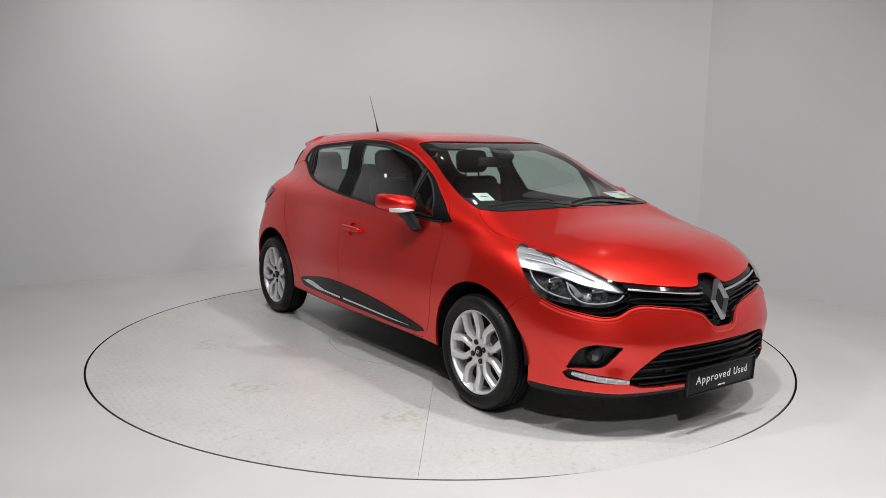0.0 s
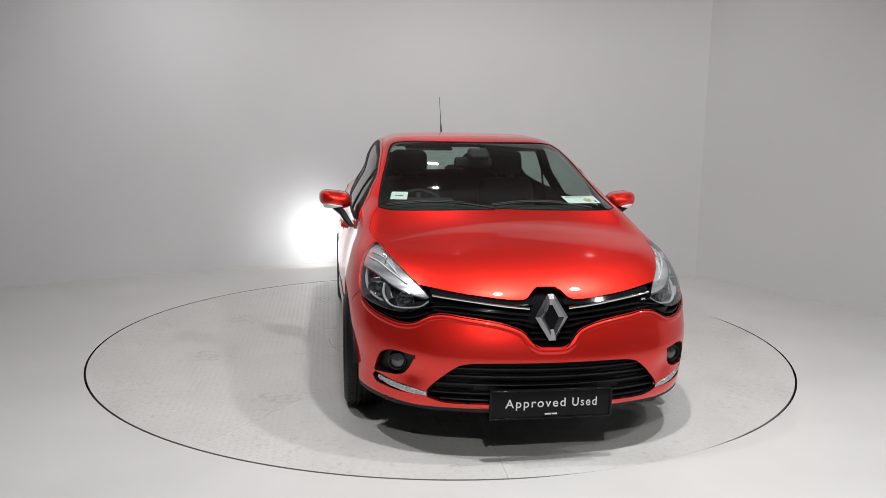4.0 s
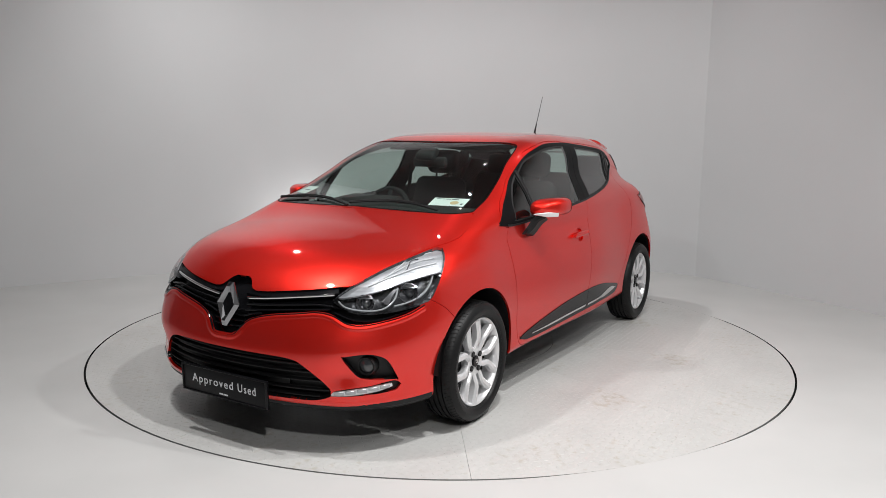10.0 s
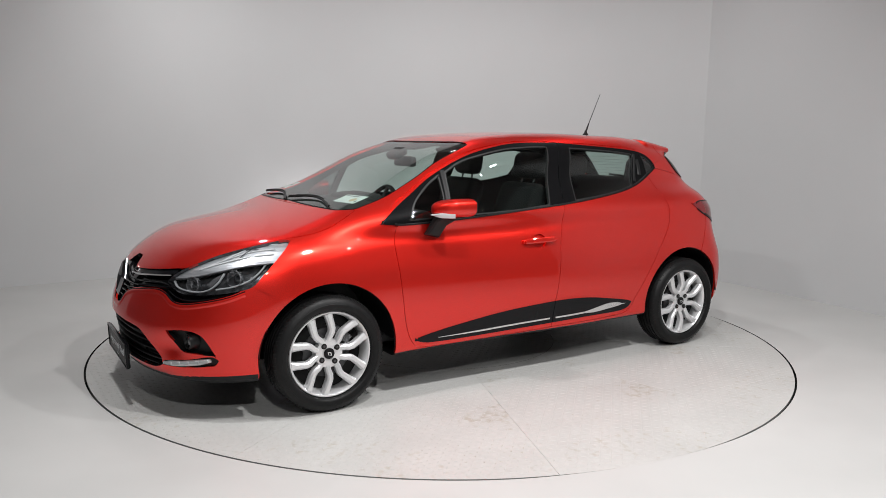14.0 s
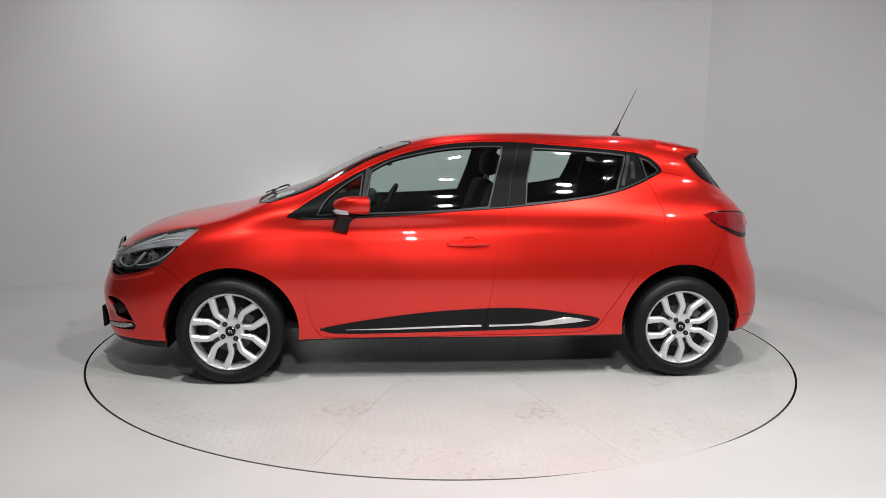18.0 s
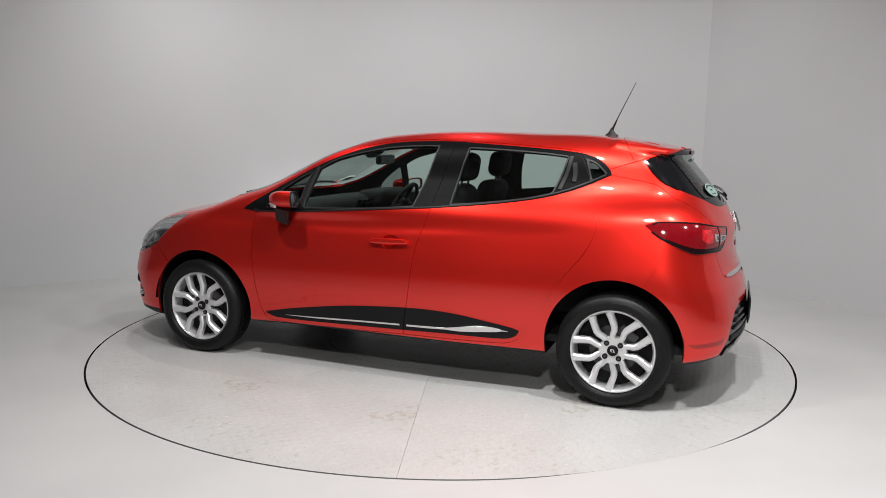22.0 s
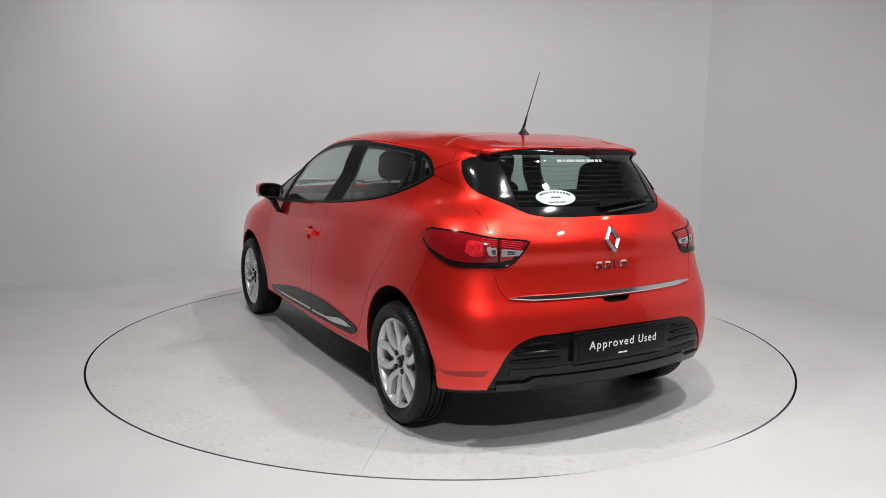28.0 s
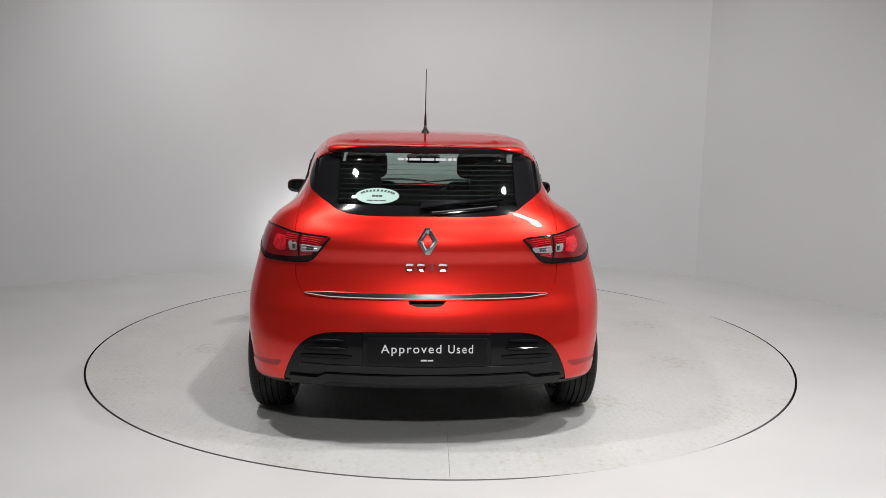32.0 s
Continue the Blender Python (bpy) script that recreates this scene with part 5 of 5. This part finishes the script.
for x, w in ((-0.078, 0.036), (-0.028, 0.036), (0.020, 0.009), (0.068, 0.040)):
    loop = [(w / 2, 0.010), (w / 2 - 0.006, 0.016), (-w / 2 + 0.006, 0.016), (-w / 2, 0.010), (-w / 2, -0.010), (-w / 2 + 0.006, -0.016), (w / 2 - 0.006, -0.016), (w / 2, -0.010)] if w > 0.01 else [(w / 2, 0.016), (-w / 2, 0.016), (-w / 2, -0.016), (w / 2, -0.016)]
    part("badge_bar", plate_of(loop, 0.005, hole=[(a * 0.66, b * 0.5) for a, b in loop] if w > 0.01 else None), CHROME, tailgate, "small chrome badge bar", False, badge @ pose(x, 0, 0))
p, n = at("back", 0.226, 1.108, 0.002)
oval = part("oval_sticker", lathe([(0.0, 0.0008), (0.5, 0.0008), (0.5, 0.0)], 48, m=Matrix.Diagonal((0.20, 0.088, 1, 1))), STICKER, tailgate, "pale green oval sticker", False, frame_at(p, n))
for k in range(11):
    a = radians(150 - 12 * k)
    bars((0.010,), 0.011, pose(0.085 * math.cos(a), 0.030 * math.sin(a), 0.0015, 0, 0, math.degrees(a) * 0.5 - 45), PRINT, oval)
bars((0.016, 0.012, 0.016), 0.010, pose(0, 0.0, 0.0015), PRINT, oval, gap=0.002)
bars((0.03, 0.02, 0.03), 0.006, pose(0, -0.026, 0.0015), PRINT, oval)
p, n = at("back", 0.0, 1.272, 0.002)
bars((0.03, 0.012, 0.05, 0.06, 0.05, 0.02, 0.015), 0.014, frame_at(p, n), PALE, tailgate, "window_lettering", 0.006)
part("brake_light", ribbon([at("back", y, 1.312, -0.004) for y in np.linspace(-0.15, 0.15, 10)], 0.020, 0.006), BRAKE, spoiler, "dark red high brake light")
places = [at("back", y, z, 0.014) for y, z in zip(np.linspace(0.03, -0.34, 10), np.linspace(1.062, 1.088, 10))]
wiper = part("rear_wiper", ribbon(places, 0.020, 0.014, taper=[1.5, 1.4, 1.2, 1.0, 0.9, 0.85, 0.8, 0.75, 0.7, 0.6]), GLOSS, tailgate, "black rear wiper")
part("blade", ribbon([at("back", y, z, 0.005) for y, z in zip(np.linspace(-0.02, -0.31, 10), np.linspace(1.038, 1.062, 10))], 0.008, 0.010), RUBBER, tailgate)
for k in range(9):
    z = 1.075 + 0.022 * k
    part("heater_line", ribbon([at("back", y, z, -0.006) for y in np.linspace(-0.42, 0.42, 14)], 0.0016, 0.0006), PRINT, tailgate)
for y in (0.34, -0.34):
    p, n = at("top", -1.39, abs(y), 0.0, 1 if y > 0 else -1)
    part("spoiler_plug", lathe([(0.0, 0.002), (0.4, 0.0018), (0.5, 0.0)], 24, m=Matrix.Diagonal((0.035, 0.085, 1, 1))), RED, spoiler, m=frame_at(p, n, (1, 0, 0)))
part("rear_axle", tube([(-1.30, -0.66, 0.27), (-1.22, -0.4, 0.25), (-1.22, 0.4, 0.25), (-1.30, 0.66, 0.27)], 0.035), BLACK, car)
part("silencer", box(0.36, 0.55, 0.14, 0.04, 3, m=pose(-1.50, -0.1, 0.29)), BLACK, car)
p, n = at("top", -1.117, 0.0, 0.0)
ant = part("aerial", lathe([(0.034, -0.004), (0.032, 0.004), (0.020, 0.014), (0.010, 0.030), (0.006, 0.045), (0.0, 0.047)], 24, m=pose(-1.117, 0, p.z) @ Matrix.Diagonal((1.25, 0.62, 1, 1))), BLACK, car, "black roof aerial")
part("rod", tube([(-1.117, 0, p.z + 0.03), (-1.14, 0, p.z + 0.085), (-1.247, 0, 1.715)], 0.0042, 0.0018, 8), BLACK, ant)
part("rod_sleeve", tube([(-1.12, 0, p.z + 0.035), (-1.145, 0, p.z + 0.095)], 0.0075, 0.0045, 8), BLACK, ant)

# ---- cabin ----
part("cabin_floor", box(2.9, 1.4, 0.05, 0.02, 2, m=pose(-0.3, 0, 0.30)), TRIM, car)
part("dashboard", box(0.55, 1.42, 0.22, 0.07, 4, box(0.25, 1.36, 0.40, 0.06, 3, m=pose(0.72, 0, 0.72)), pose(0.85, 0, 0.845, 0, 6, 0)), TRIM, car, "dark grey dashboard")
part("instrument_hood", box(0.22, 0.42, 0.10, 0.04, 3, m=pose(0.58, -0.36, 0.955, 0, 4, 0)), TRIM, car)
part("screen", box(0.02, 0.26, 0.19, 0.012, 2, m=pose(0.55, 0.0, 0.86, 0, -12, 0)), GLOSS, car, "gloss black centre console screen")
q = pose(0.42, -0.36, 0.885, 0, 0, 0) @ pose(0, 0, 0, 0, 62, 0)
wheel_ = part("steering_wheel", lathe([(0.176 + 0.015 * math.cos(a), 0.015 * math.sin(a)) for a in [radians(30 * k) for k in range(12)]], 48, m=q, close=True), TRIM, car, "black steering wheel")
part("boss", box(0.12, 0.10, 0.05, 0.02, 3, m=q), TRIM, wheel_)
for a in (0, 180, 90):
    part("wheel_spoke", box(0.03, 0.13, 0.02, 0.006, 2, m=q @ pose(0, 0, 0, 0, 0, a) @ pose(0, 0.10, 0)), TRIM, wheel_)


def cabin_seat(name, x, y, back_tilt, wide=0.48, top=1.10, head=1.205):
    seat = part(name, box(0.50, wide, 0.18, 0.06, 4, m=pose(x, y, 0.52, 0, -6, 0)), CLOTH, car, "dark cloth seat")
    part("backrest", box(0.15, wide * 0.96, top - 0.50, 0.06, 4, m=pose(x - 0.30, y, (top + 0.52) / 2, 0, -back_tilt, 0), taper=0.86), CLOTH, seat)
    dx = math.tan(radians(back_tilt)) * (head - 0.78)
    part("headrest", box(0.11, 0.26, 0.17, 0.05, 4, m=pose(x - 0.28 - dx, y, head, 0, -back_tilt * 0.5, 0)), CLOTH, seat)
    for k in (-0.06, 0.06):
        part("headrest_post", tube([(x - 0.29 - dx * 0.72, y + k, top - 0.06), (x - 0.28 - dx, y + k, head - 0.05)], 0.007), CHROME, seat)
    return seat


cabin_seat("front_seat", 0.10, 0.35, 18)
cabin_seat("front_seat", 0.10, -0.35, 18)
bench = part("rear_bench", box(0.5, 1.28, 0.2, 0.06, 4, m=pose(-0.92, 0, 0.52)), CLOTH, car, "dark cloth rear bench")
part("backrest", box(0.14, 1.26, 0.58, 0.06, 4, m=pose(-1.26, 0, 0.83, 0, -16, 0)), CLOTH, bench)
for y in (-0.40, 0.40):
    part("headrest", box(0.09, 0.30, 0.26, 0.05, 4, m=pose(-1.32, y * 0.93, 1.125, 0, -10, 0)), CLOTH, bench)
part("parcel_shelf", box(0.38, 1.05, 0.03, 0.012, 2, m=pose(-1.52, 0, 0.985)), TRIM, car)
mir = part("inner_mirror", box(0.035, 0.24, 0.065, 0.016, 3, m=pose(0.40, -0.02, 1.225, 0, 0, 0)), TRIM, car, "rear-view mirror")
part("mirror_glass", box(0.004, 0.22, 0.052, 0.0018, 1, m=pose(0.381, -0.02, 1.225)), GLOSS, mir)
part("mirror_base", box(0.10, 0.13, 0.05, 0.02, 3, m=pose(0.47, 0, 1.275, 0, 28, 0)), TRIM, mir)
for s in SIDES:
    part("seat_belt", ribbon([(Vector((-0.30, s * 0.63, 1.18)), Vector((0, -s, 0))), (Vector((-0.31, s * 0.66, 0.95)), Vector((0, -s, 0))), (Vector((-0.30, s * 0.68, 0.6)), Vector((0, -s, 0)))], 0.045, 0.003), CLOTH, car)
    bm = bmesh.new()
    edge = [at("side", x, z, -d, s)[0] for d in (0.05, 0.08) for x, z in ((-1.04, 0.96), (-1.44, 0.96), (-1.32, 1.22), (-1.06, 1.24))]
    v = [[bm.verts.new(p) for p in edge[:4]], [bm.verts.new(p) for p in edge[4:]]]
    for i in range(4):
        bm.faces.new((v[0][i], v[0][(i + 1) % 4], v[1][(i + 1) % 4], v[1][i]))
    for r in v:
        bm.faces.new(r)
    bmesh.ops.recalc_face_normals(bm, faces=bm.faces)
    part("pillar_trim", bm, TRIM, car, "dark inner trim beside the rear window")
    part("sun_visor", box(0.13, 0.30, 0.016, 0.006, 2, m=pose(0.20, s * 0.28, 1.312, 0, 9, 0)), HEADLINER, car)

# ---- what moves ----
def heading(t):
    return 179.018 - 6.64555 * (t - 19)


def motions():
    times = [float(t) for t in range(33)]
    walk(turntable, [(t, pose(0, 0, 0, 0, 0, heading(t))) for t in times])
    walk(car, [(t, pose(0, 0, 0, 0, 0, heading(t)) @ pose(-0.0243, 0.151, 0)) for t in times])


motions()
